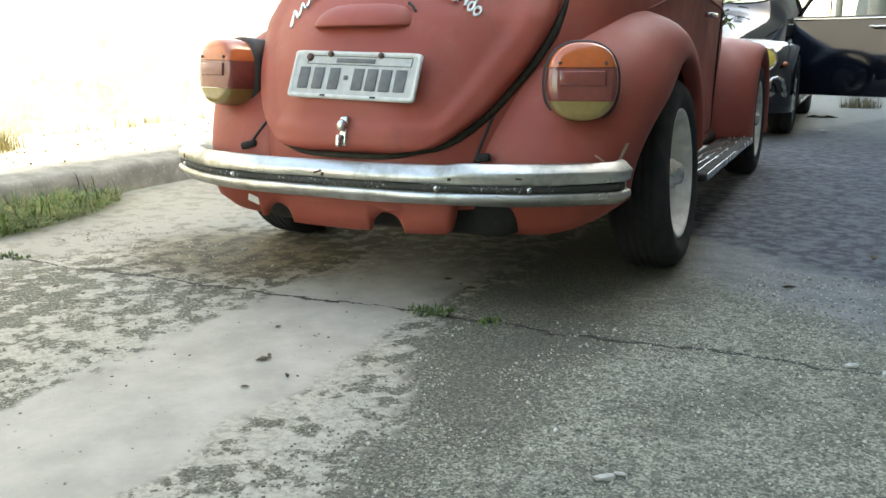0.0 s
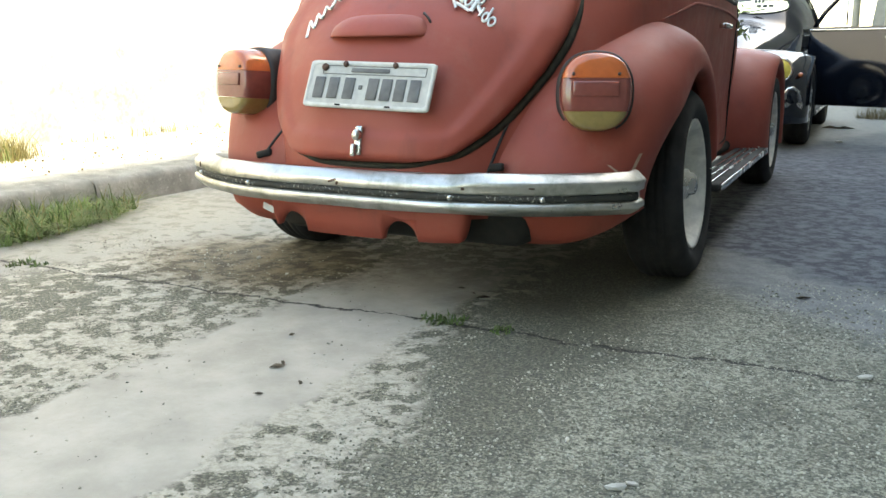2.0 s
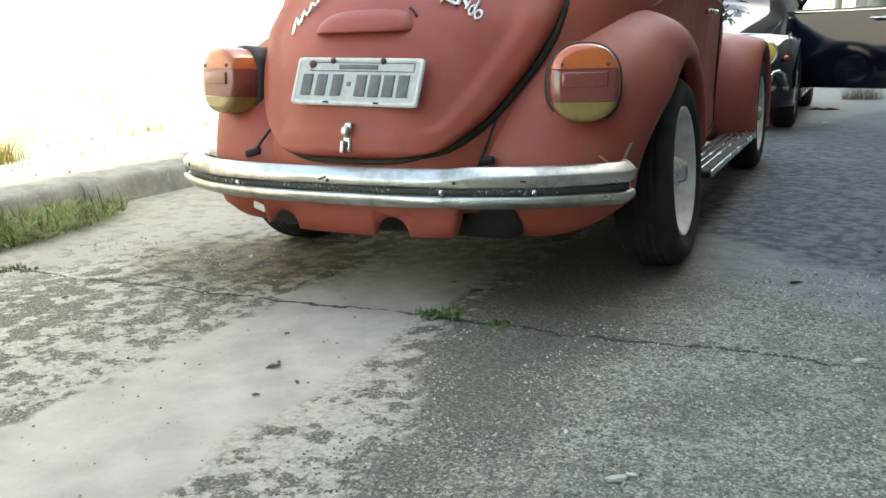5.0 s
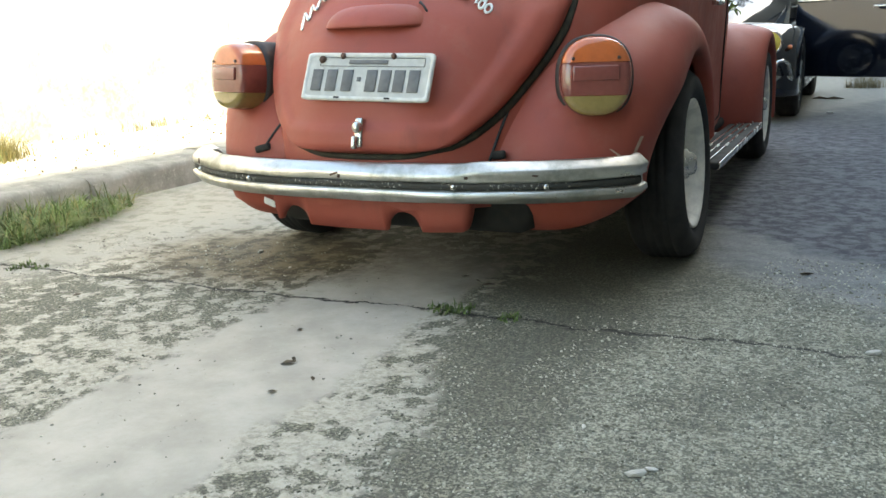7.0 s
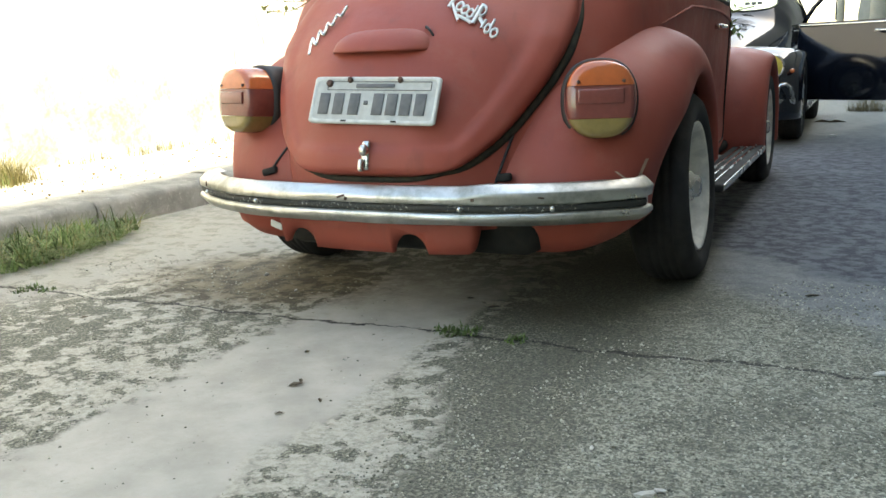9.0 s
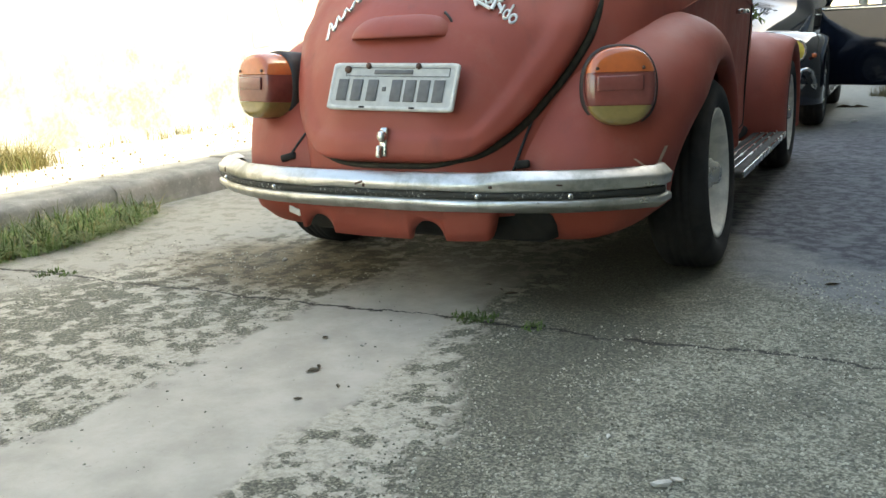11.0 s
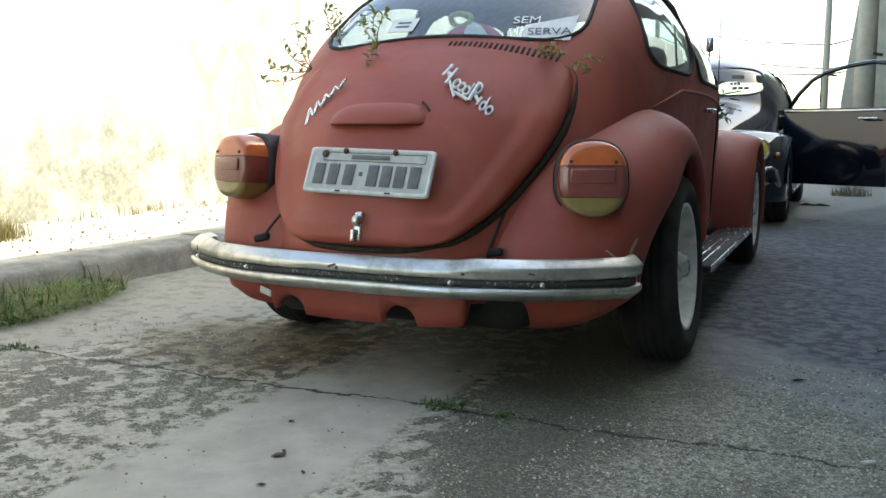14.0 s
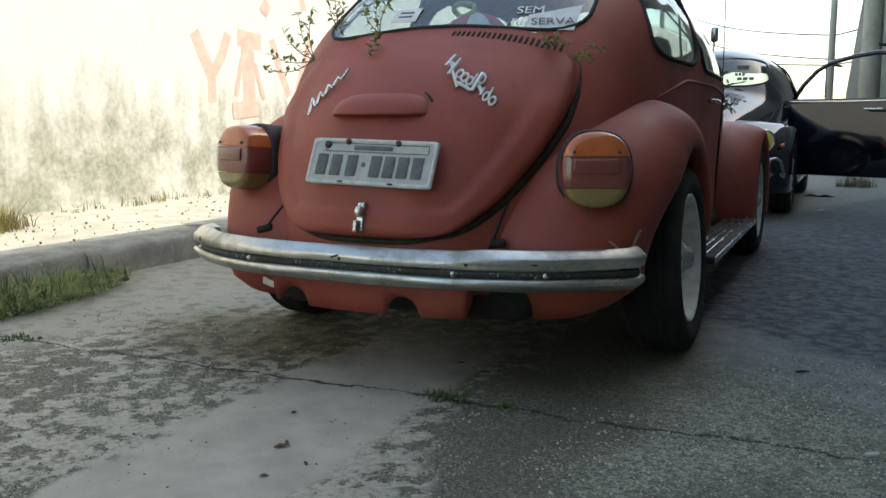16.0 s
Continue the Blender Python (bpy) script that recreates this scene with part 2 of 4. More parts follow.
INK = plain("grey_plate_ink", (0.13, 0.13, 0.125), 0.6, vary=0.2)
def flaked(name, base, flake):
    n = Nodes(name)
    f = n.math("MULTIPLY", n.ramp(n.noise(120, 4, 0.7), 0.57, 0.63), n.ramp(n.noise(9, 3), 0.42, 0.55))
    n.bump(n.noise(60, 4), 0.2, 0.003)
    return n.done(n.mix(f, base, flake), 0.7)


STRIP_BLACK = flaked("flaking_black_strip", (0.028, 0.027, 0.022), (0.42, 0.41, 0.36))
STICKER = plain("white_vinyl", (0.78, 0.78, 0.75), 0.5, vary=0.08)
SCREW = plain("rusty_screw", (0.10, 0.06, 0.045), 0.6, 0.6, vary=0.4)
PANE = thin_glass("window_glass")
KERB = ground_material("worn_kerb_concrete", (0.17, 0.174, 0.16), (0.275, 0.278, 0.255), (0.40, 0.395, 0.365), 7)
PAVE = ground_material("dusty_pavement", (0.42, 0.39, 0.33), (0.58, 0.55, 0.48), (0.20, 0.17, 0.12), 5)
SOIL = ground_material("far_ground", (0.20, 0.19, 0.15), (0.30, 0.29, 0.24), (0.12, 0.12, 0.08), 1)
CONCRETE = ground_material("grey_concrete", (0.36, 0.36, 0.31), (0.46, 0.46, 0.40), (0.28, 0.28, 0.24), 3)
GRAFFITI = plain("faded_red_spray_paint", (0.78, 0.52, 0.46), 0.85, vary=0.12, scale=12)
GRASS = plain("green_grass_blades", (0.105, 0.165, 0.04), 0.6, vary=0.5, scale=9, bump=0)
DRYGRASS = plain("sun_dried_grass_blades", (0.23, 0.20, 0.075), 0.65, vary=0.4, scale=9, bump=0)
LEAF = plain("weed_leaf", (0.27, 0.34, 0.11), 0.55, vary=0.4, scale=40, bump=0)
STEM = plain("weed_stem", (0.16, 0.13, 0.06), 0.7, vary=0.3)
SEATS = plain("dark_seat_vinyl", (0.035, 0.034, 0.036), 0.55, vary=0.3)
LINING = plain("grey_headlining", (0.22, 0.21, 0.19), 0.9, vary=0.15)
CLOTH_RED = plain("red_cloth", (0.45, 0.04, 0.05), 0.85, vary=0.2, scale=60)
CLOTH_WHITE = plain("white_cloth", (0.68, 0.66, 0.62), 0.85, vary=0.12, scale=60)
LIME = plain("yellow_green_plastic", (0.38, 0.42, 0.08), 0.5, vary=0.15)
HEADLIGHT = plain("yellow_headlamp_glass", (0.72, 0.55, 0.10), 0.15, vary=0.1, Coat_Weight=0.6)
WIRE = plain("black_cable", (0.03, 0.03, 0.03), 0.7)
# kept dark so the unseen walls bounce little light
PLASTER = plain("dark_plaster", (0.12, 0.115, 0.10), 0.9, vary=0.15, scale=2)


# ---- mesh helpers ----
def part(name, geo, mat, parent=None, label="", smooth=True):
    """ONE mesh object from a bmesh or a (verts, faces) pair, under a thing or a part."""
    me = bpy.data.meshes.new(name)
    if isinstance(geo, bmesh.types.BMesh):
        geo.to_mesh(me)
        geo.free()
    else:
        me.from_pydata([tuple(map(float, v)) for v in geo[0]], [], [tuple(f) for f in geo[1]])
    me.materials.append(mat)
    if smooth:
        me.polygons.foreach_set("use_smooth", [True] * len(me.polygons))
    me.update()
    ob = new(name, me)
    if parent:
        ob.parent = parent
    if label:
        tagged(ob, label)
    return ob


def joined(*geos):
    vs, fs = [], []
    for v, f in geos:
        k = len(vs)
        vs += list(v)
        fs += [tuple(i + k for i in q) for q in f]
    return vs, fs


def moved(geo, m):
    return [tuple(m @ Vector(v)) for v in geo[0]], geo[1]


def grid(rows, closed=False):
    """Faces over rows of points; closed: each row is a ring."""
    w = len(rows[0])
    vs = [p for r in rows for p in r]
    fs = []
    for i in range(len(rows) - 1):
        for j in range(w if closed else w - 1):
            k = (j + 1) % w
            fs.append((i * w + j, i * w + k, (i + 1) * w + k, (i + 1) * w + j))
    return vs, fs


def box(cx, cy, cz, sx, sy, sz, bevel=0.004):
    bm = bmesh.new()
    bmesh.ops.create_cube(bm, size=1, matrix=Matrix.Translation((cx, cy, cz)) @ Matrix.Diagonal((sx, sy, sz, 1)))
    if bevel:
        bmesh.ops.bevel(bm, geom=bm.edges[:], offset=min(bevel, 0.45 * min(sx, sy, sz)), segments=2, affect="EDGES", profile=0.5)
    bm.verts.index_update()
    out = [tuple(v.co) for v in bm.verts], [tuple(v.index for v in f.verts) for f in bm.faces]
    bm.free()
    return out


def tube(points, r, sides=8, closed=False, caps=True):
    """A round bar along points; r may be a number or one a point."""
    pts = [Vector(p) for p in points]
    n = len(pts)
    rows, up = [], None
    for i, p in enumerate(pts):
        a, b = (pts[i - 1], pts[(i + 1) % n]) if closed else (pts[max(0, i - 1)], pts[min(n - 1, i + 1)])
        d = (b - a).normalized()
        if up is None:
            up = d.orthogonal().normalized()
        up = (up - d * up.dot(d)).normalized()
        side = d.cross(up)
        rad = r[i] if hasattr(r, "__len__") else r
        rows.append([p + (up * math.cos(2 * math.pi * k / sides) + side * math.sin(2 * math.pi * k / sides)) * rad for k in range(sides)])
    if closed:
        rows.append(rows[0])
    vs, fs = grid(rows, True)
    if caps and not closed:
        fs += [tuple(range(sides))[::-1], tuple(range((n - 1) * sides, n * sides))]
    return vs, fs


def lathe(profile, seg=40, axis="x"):
    """Turns (along, radius) pairs round an axis."""
    rows = []
    for k in range(seg):
        a = 2 * math.pi * k / seg
        c, s = math.cos(a), math.sin(a)
        rows.append([(h, r * c, r * s) if axis == "x" else (r * c, h, r * s) if axis == "y" else (r * c, r * s, h) for h, r in profile])
    rows.append(rows[0])
    return grid(rows)


def curve_fit(xs, ys):
    """A smooth curve through table points, by cubic pieces that do not overshoot."""
    xs, ys = np.array(xs, float), np.array(ys, float)
    d = np.diff(ys) / np.diff(xs)
    m = np.zeros(len(xs))
    m[1:-1] = np.where(d[:-1] * d[1:] > 0, 2 * d[:-1] * d[1:] / np.where(np.abs(d[:-1] + d[1:]) < 1e-9, 1, d[:-1] + d[1:]), 0)
    m[0], m[-1] = d[0], d[-1]

    def f(x):
        i = int(np.clip(np.searchsorted(xs, x) - 1, 0, len(xs) - 2))
        h = xs[i + 1] - xs[i]
        t = min(1, max(0, (x - xs[i]) / h))
        return float((1 + 2 * t) * (1 - t) ** 2 * ys[i] + t * (1 - t) ** 2 * h * m[i] + t * t * (3 - 2 * t) * ys[i + 1] + t * t * (t - 1) * h * m[i + 1])
    return f


def empty(name, m, label, category, group="", kind=""):
    ob = new(name)
    ob.matrix_basis = m
    return tagged(ob, label, category, group, kind)


# ---- the street ----
def strip(name, x0, x1, y0, y1, z0, z1, mat, label, category, bevel=0.02):
    return tagged(part(name, box((x0 + x1) / 2, (y0 + y1) / 2, (z0 + z1) / 2, x1 - x0, y1 - y0, z1 - z0, bevel), mat, smooth=False), label, category, kind="structure")


KERB_X, PAVE_Z, WALL_X = -2.04, 0.135, -3.55
tagged(part("ground", ([(-400, -400, -0.012), (400, -400, -0.012), (400, 900, -0.012), (-400, 900, -0.012)], [(0, 1, 2, 3)]), SOIL), "bare grey ground reaching to the horizon", "ground", kind="structure")
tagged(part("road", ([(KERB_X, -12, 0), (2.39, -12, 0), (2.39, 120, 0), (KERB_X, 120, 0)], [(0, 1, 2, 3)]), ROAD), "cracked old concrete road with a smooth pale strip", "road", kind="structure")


def kerb_stone(length):
    """One kerb stone with a rounded, chipped upper arris."""
    rows = []
    for i in range(25):
        y = length * i / 24
        e = 0.012 * noise.noise((y * 4, 1.7, 0)) + 0.006 * noise.noise((y * 19, 4, 0))
        rows.append([(0.0 + e, y, -0.01), (-0.012 + e, y, 0.05), (-0.018 + e, y, 0.100 + e), (-0.030, y, 0.122 + e), (-0.052, y, PAVE_Z + e), (-0.18, y, PAVE_Z + 0.006 + e * 0.5), (-0.33, y, PAVE_Z + 0.010)])
    return grid(rows)


kerb = empty("kerb", pose(KERB_X, 0, 0), "worn grey concrete kerb beside the road", "kerb", kind="structure")
for k in range(-6, 16):
    stone = part("kerb_stone", kerb_stone(0.9995), KERB, kerb)
    stone.location = (random.uniform(-0.004, 0.004), k, random.uniform(-0.003, 0.003))

rows = []
for i in range(61):
    y = -6 + i * 0.5
    rows.append([(KERB_X - 0.32 - j * (KERB_X - 0.32 - WALL_X) / 12, y, PAVE_Z + 0.006 + 0.014 * noise.noise((j * 0.6, y * 1.3, 3)) + 0.02 * (j / 12) ** 3) for j in range(13)])
tagged(part("pavement", grid(rows), PAVE), "dusty sunlit pavement with dry debris", "pavement", kind="structure")
strip("wall_west", WALL_X - 0.2, WALL_X, -8, 26, -0.05, 3.2, WALL, "white plaster wall, mossy and stained towards its foot", "wall")
# unseen wall added to hold back sky light from behind the camera
strip("blocker_south", 0.3, 2.38, -8.3, -8.0, -0.05, 5.5, PLASTER, "unseen plain wall added to block light from behind", "wall")
# unseen wall, placed and sized to shade the road up to the kerb
strip("shade_wall_east", 2.4, 2.8, -12, 38.0, -0.05, 6.50, PLASTER, "unseen tall plain wall placed to shade the road", "wall")


def stroke(pts, w):
    """A flat sprayed stroke on the wall's face, in (y, z)."""
    rows = []
    n = len(pts)
    for i, (y, z) in enumerate(pts):
        a, b = Vector(pts[max(0, i - 1)]), Vector(pts[min(n - 1, i + 1)])
        d = (b - a).normalized()
        s = Vector((-d.y, d.x)) * w / 2
        rows.append([(WALL_X + 0.0015, y + s.x, z + s.y), (WALL_X + 0.0015, y - s.x, z - s.y)])
    return grid(rows)


# ---- the cars ----
from mathutils.bvhtree import BVHTree

# side profile and plan of the shell, y ahead from the rear bumper
Y_T = (0.055, 0.062, 0.075, 0.10, 0.13, 0.18, 0.25, 0.33, 0.42, 0.53, 0.70, 0.88, 1.10, 1.40, 1.75, 2.10, 2.40, 2.60, 2.78, 3.00, 3.30, 3.60, 3.80, 3.92, 3.97)
TOP = curve_fit(Y_T, (0.42, 0.47, 0.575, 0.635, 0.69, 0.765, 0.84, 0.905, 0.965, 1.03, 1.165, 1.275, 1.37, 1.43, 1.45, 1.43, 1.36, 1.20, 1.03, 0.96, 0.87, 0.75, 0.62, 0.48, 0.36))
HALF = curve_fit((0.055, 0.075, 0.10, 0.13, 0.18, 0.25, 0.33, 0.40, 0.60, 0.90, 1.30, 1.80, 2.30, 2.70, 2.95, 3.30, 3.60, 3.85, 3.97), (0.12, 0.19, 0.245, 0.293, 0.351, 0.414, 0.470, 0.517, 0.60, 0.64, 0.655, 0.655, 0.632, 0.60, 0.57, 0.49, 0.40, 0.28, 0.18))
BELT = curve_fit((0.055, 0.12, 0.25, 0.45, 0.70, 1.0, 1.3, 2.6, 2.8, 3.3, 3.97), (0.36, 0.37, 0.42, 0.52, 0.72, 0.86, 0.90, 0.90, 0.80, 0.60, 0.30))
POWER = curve_fit((0.055, 0.12, 0.25, 0.40, 0.60, 0.85, 1.2, 2.4, 2.8, 3.97), (2.3, 2.15, 2.3, 2.6, 3.1, 2.9, 2.4, 2.05, 2.1, 2.2))


def shell_section(y, k):
    zt, w, zb, p = TOP(y), HALF(y), BELT(y), POWER(y)
    low = 0.27
    out = [(w * 0.965, y, low + (zb - low) * i / 8) if i < 4 else (w * (0.965 + 0.035 * (i - 3) / 5), y, low + (zb - low) * i / 8) for i in range(8)]
    for i in range(k + 1):
        a = math.pi / 2 * i / k
        out.append((w * max(0, math.cos(a)) ** (2 / p), y, zb + (zt - zb) * max(0, math.sin(a)) ** (2 / p)))
    return out


def shell():
    """The pressed body between the wings: rows of points from the tail to the nose."""
    ys = [0.055 + 0.445 * (i / 46) ** 1.7 for i in range(46)] + [0.5 + 3.47 * (i / 170) for i in range(171)]
    ys = sorted(set(ys))
    rows = []
    for y in ys:
        h = shell_section(y, 44)
        rows.append(h + [(-x, yy, z) for x, yy, z in reversed(h[:-1])])
    return rows


SHELL = shell()
_v, _f = grid(SHELL)
_tail = len(_v)
_v = _v + [(0, 0.055, 0.30)]
_w = len(SHELL[0])
_f = _f + [(j + 1, j, _tail) for j in range(_w - 1)]
_f = [q[::-1] for q in _f]
SHELL_TREE = BVHTree.FromPolygons([Vector(v) for v in _v], _f)


def onto(x, z, off=0.0, side=None):
    """A place on the shell: from behind at (x, z); with side +1 or -1, from that flank at (y=x, z)."""
    if side:
        hit = SHELL_TREE.ray_cast(Vector((side * 2, x, z)), Vector((-side, 0, 0)))
    else:
        hit = SHELL_TREE.ray_cast(Vector((x, -1, z)), Vector((0, 1, 0)))
    p, nrm = hit[0], hit[1]
    if p is None:
        return Vector((x, 0.5, z))
    if (side and nrm.x * side < 0) or (not side and nrm.y > 0):
        nrm = -nrm
    return p + nrm * off


def rounded(pts, n=6, r=0.35):
    """Closed outline with its corners cut round."""
    out = []
    m = len(pts)
    for i in range(m):
        p, a, b = Vector(pts[i]), Vector(pts[i - 1]), Vector(pts[(i + 1) % m])
        s, e = p + (a - p) * r, p + (b - p) * r
        for k in range(n + 1):
            t = k / n
            out.append(((1 - t) ** 2 * s + 2 * t * (1 - t) * p + t * t * e)[:])
    return out


def inside(x, z, poly):
    c = False
    for i in range(len(poly)):
        (x1, z1), (x2, z2) = poly[i - 1], poly[i]
        if (z1 > z) != (z2 > z) and x < (x2 - x1) * (z - z1) / (z2 - z1) + x1:
            c = not c
    return c


REAR_WIN = rounded([(-0.47, 1.005), (0.0, 1.05), (0.47, 1.005), (0.44, 1.27), (0.0, 1.30), (-0.44, 1.27)], 6, 0.34)
SIDE_WIN = rounded([(0.80, 0.955), (1.53, 0.950), (1.53, 1.30), (0.96, 1.225)], 6, 0.3)
DOOR_WIN = rounded([(1.62, 0.945), (2.56, 0.945), (2.36, 1.27), (1.62, 1.30)], 6, 0.2)
SCREEN = rounded([(-0.50, 1.06), (0.50, 1.06), (0.42, 1.32), (-0.42, 1.32)], 6, 0.3)
DOOR = rounded([(1.57, 0.30), (2.64, 0.30), (2.62, 0.93), (2.40, 1.32), (1.57, 1.34)], 4, 0.12)


def faces_split(open_side=0):
    """The shell's faces, parted into body and panes; open_side: the flank whose door stands open."""
    groups = {"body": [], "rear": [], "screen": [], "sr": [], "sl": [], "dr": [], "dl": [], "gap": []}
    V = [Vector(v) for v in _v]
    for f in _f:
        c = sum((V[i] for i in f), Vector()) / len(f)
        g = "body"
        if c.y < 1.1 and c.z > 0.98 and inside(c.x, c.z, REAR_WIN):
            g = "rear"
        elif c.y > 2.3 and c.z > 1.0 and inside(c.x, c.z, SCREEN):
            g = "screen"
        elif open_side * c.x > 0.3 and c.y > 1.95 and c.z > 0.93 and inside(c.y, c.z, DOOR):
            g = "body"
        elif abs(c.x) > 0.3 and open_side * c.x > 0 and inside(c.y, c.z, DOOR):
            g = "gap"
        elif abs(c.x) > 0.3 and inside(c.y, c.z, SIDE_WIN):
            g = "sr" if c.x > 0 else "sl"
        elif abs(c.x) > 0.3 and inside(c.y, c.z, DOOR_WIN):
            g = "dr" if c.x > 0 else "dl"
        groups[g].append(f)
    return groups


def picked(fs):
    used = sorted({i for f in fs for i in f})
    new_i = {o: k for k, o in enumerate(used)}
    return [Vector(_v[i]) * 1.0 for i in used], [tuple(new_i[i] for i in f) for f in fs]


def wing(side, rear=True):
    """A bulging wing: swept round the wheel from one foot to the other."""
    if rear:
        cy, cz, x_out, x_in, r_lip = 0.865, 0.33, 0.765, 0.28, 0.345
        RAD = curve_fit((-25, 10, 60, 100, 130, 160, 180, 205), (0.44, 0.47, 0.495, 0.515, 0.56, 0.655, 0.70, 0.70))
        a0, a1 = -14, 200
    else:
        cy, cz, x_out, x_in, r_lip = 3.25, 0.32, 0.765, 0.30, 0.345
        RAD = curve_fit((-25, 20, 50, 90, 130, 170, 205), (0.70, 0.66, 0.53, 0.43, 0.47, 0.55, 0.58))
        a0, a1 = -24, 198
    rows = []
    for i in range(57):
        a = a0 + (a1 - a0) * i / 56
        R, c, s = RAD(a) - (0.115 * max(0, (a - 179) / 21) ** 1.4 if rear else 0), math.cos(radians(a)), math.sin(radians(a))
        u = min(1, max(0, (a - 118) / 66))
        lip = r_lip + 0.095 * u * u * (3 - 2 * u) if rear else r_lip + 0.01
        v = min(1, max(0, (a - 135) / 52))
        xo = x_out - ((0.070 if side > 0 else 0.092) * v * v * (3 - 2 * v) if rear else 0.0)
        foot = min(1, max(0, (a - 176) / 8))
        xi = x_in + 0.09 * foot if rear else x_in
        row = []
        # inner turned lip, then the outer skin from the lip over the crown to the body
        for x, r in ((xo - 0.05, lip - 0.012), (xo - 0.012, lip - 0.014), (xo - 0.002, lip - 0.008), (xo + 0.003, lip)):
            row.append((side * x, cy + r * c, max(0.195 + 0.07 * max(0, (x - 0.42) / 0.25) ** 2.5 if rear else 0.2, cz + r * s)))
        for k in range(1, 25):
            p = math.pi / 2 * k / 24
            x = xi + (xo + 0.003 - xi) * math.cos(p) ** (0.62 if rear else 0.78)
            r = lip + (R - lip) * math.sin(p) ** 0.80
            row.append((side * x, cy + r * c, max(0.195 + 0.07 * max(0, (x - 0.42) / 0.25) ** 2.5 if rear else 0.2, cz + r * s)))
        rows.append(row)
    if side < 0:
        rows = [r[::-1] for r in rows]
    return grid(rows)


def wheel(parent, x, y, z, side, camber, mats, disc_m=None):
    """Tyre, steel rim with slots, and a hub cap; its outer face turned to that side."""
    tyre_m, rim_m, cap_m = mats
    w = new("wheel")
    w.parent = parent
    w.matrix_basis = pose(side * x, y, z, 0, -camber * side, 0) @ Matrix.Diagonal((side, 1, 1, 1))
    R = 0.305
    prof = [(-0.155, 0.20), (-0.168, 0.235), (-0.165, 0.27), (-0.145, 0.295), (-0.12, R)]
    for g in (-0.11, -0.085, -0.06, -0.035):
        prof += [(g, R), (g + 0.003, R - 0.004), (g + 0.007, R - 0.004), (g + 0.012, R)]
    prof += [(-0.006, 0.298), (0.014, 0.278), (0.020, 0.250), (0.014, 0.226), (0.0, 0.205)]
    part("tyre", lathe(prof, 56), tyre_m, w)
    part("rim", lathe([(-0.15, 0.20), (-0.02, 0.186), (0.002, 0.207), (0.008, 0.209), (0.009, 0.203), (0.002, 0.194), (-0.030, 0.184), (-0.075, 0.176), (-0.090, 0.172)], 48), rim_m, w)
    part("wheel_disc", lathe([(-0.088, 0.174), (-0.084, 0.160), (-0.070, 0.138), (-0.062, 0.112), (-0.070, 0.085), (-0.070, 0.0)], 48), disc_m or rim_m, w)
    part("hub_cap", lathe([(-0.075, 0.060), (-0.045, 0.056), (-0.012, 0.048), (-0.008, 0.038), (0.008, 0.034), (0.014, 0.022), (0.016, 0.0)], 24), cap_m, w)
    slot = box(0, 0, 0, 0.006, 0.05, 0.020, 0.002)
    for k in range(10):
        a = 2 * math.pi * k / 10
        part("slot", moved(slot, pose(-0.076, 0.150 * math.cos(a), 0.158 * math.sin(a), math.degrees(a) + 90)), DARK, w)
    return w


def bumper_y(x):
    return -0.02 + 0.235 * abs(x / 0.74) ** 3.2


def bumper_blade(profile, x_end=0.731, n=72, wrap=0.06, ragged=0.0, bent=0.0):
    """A bumper section swept along its bow; profile: (inwards, z) pairs; bent: how far a knock has lifted one end's lip."""
    path = []
    for i in range(n + 1):
        x = -x_end + 2 * x_end * i / n
        path.append(Vector((x, bumper_y(x), 0)))
    path = [Vector((-x_end - 0.004, bumper_y(x_end) + wrap, 0))] + path + [Vector((x_end + 0.004, bumper_y(x_end) + wrap, 0))]
    rows = []
    m = len(path)
    for i, p in enumerate(path):
        d = (path[min(m - 1, i + 1)] - path[max(0, i - 1)]).normalized()
        inw = Vector((-d.y, d.x, 0))
        row = []
        for j, (q, z) in enumerate(profile):
            e = ragged * noise.noise((p.x * 6, j * 0.5, 2.0)) + ragged * 0.5 * noise.noise((p.x * 17, j * 0.7, 5.0))
            lift = min(1, max(0, (p.x - 0.31) / 0.05)) * bent if z > 0.38 else 0
            row.append((p + inw * (q + e - lift))[:2] + (z + e * 0.6 + lift,))
        rows.append(row)
    return grid(rows)


def lens_solid(hx, hz, depth):
    """A deep lamp glass: superellipse outline, upright sides, softly domed face towards -y."""
    rows = []
    steps = [(1.03, 0.10), (1.03, 0.0), (1.02, -depth * 0.55), (0.985, -depth * 0.85), (0.93, -depth), (0.8, -depth * 1.06), (0.55, -depth * 1.10), (0.25, -depth * 1.115), (0.001, -depth * 1.12)]
    for s, y in steps:
        ring = []
        for k in range(64):
            a = 2 * math.pi * k / 64
            c, sn = math.cos(a), math.sin(a)
            ring.append((s * hx * math.copysign(abs(c) ** 0.82, c), y, s * hz * math.copysign(abs(sn) ** 0.86, sn)))
        rows.append(ring)
    return grid(rows, True)


def band(geo, z0, z1):
    """What of a solid lies between two heights."""
    bm = bmesh.new()
    vs = [bm.verts.new(v) for v in geo[0]]
    for f in geo[1]:
        try:
            bm.faces.new([vs[i] for i in f])
        except ValueError:
            pass
    bmesh.ops.bisect_plane(bm, geom=bm.verts[:] + bm.edges[:] + bm.faces[:], plane_co=(0, 0, z0), plane_no=(0, 0, -1), clear_outer=True)
    bmesh.ops.bisect_plane(bm, geom=bm.verts[:] + bm.edges[:] + bm.faces[:], plane_co=(0, 0, z1), plane_no=(0, 0, 1), clear_outer=True)
    return bm


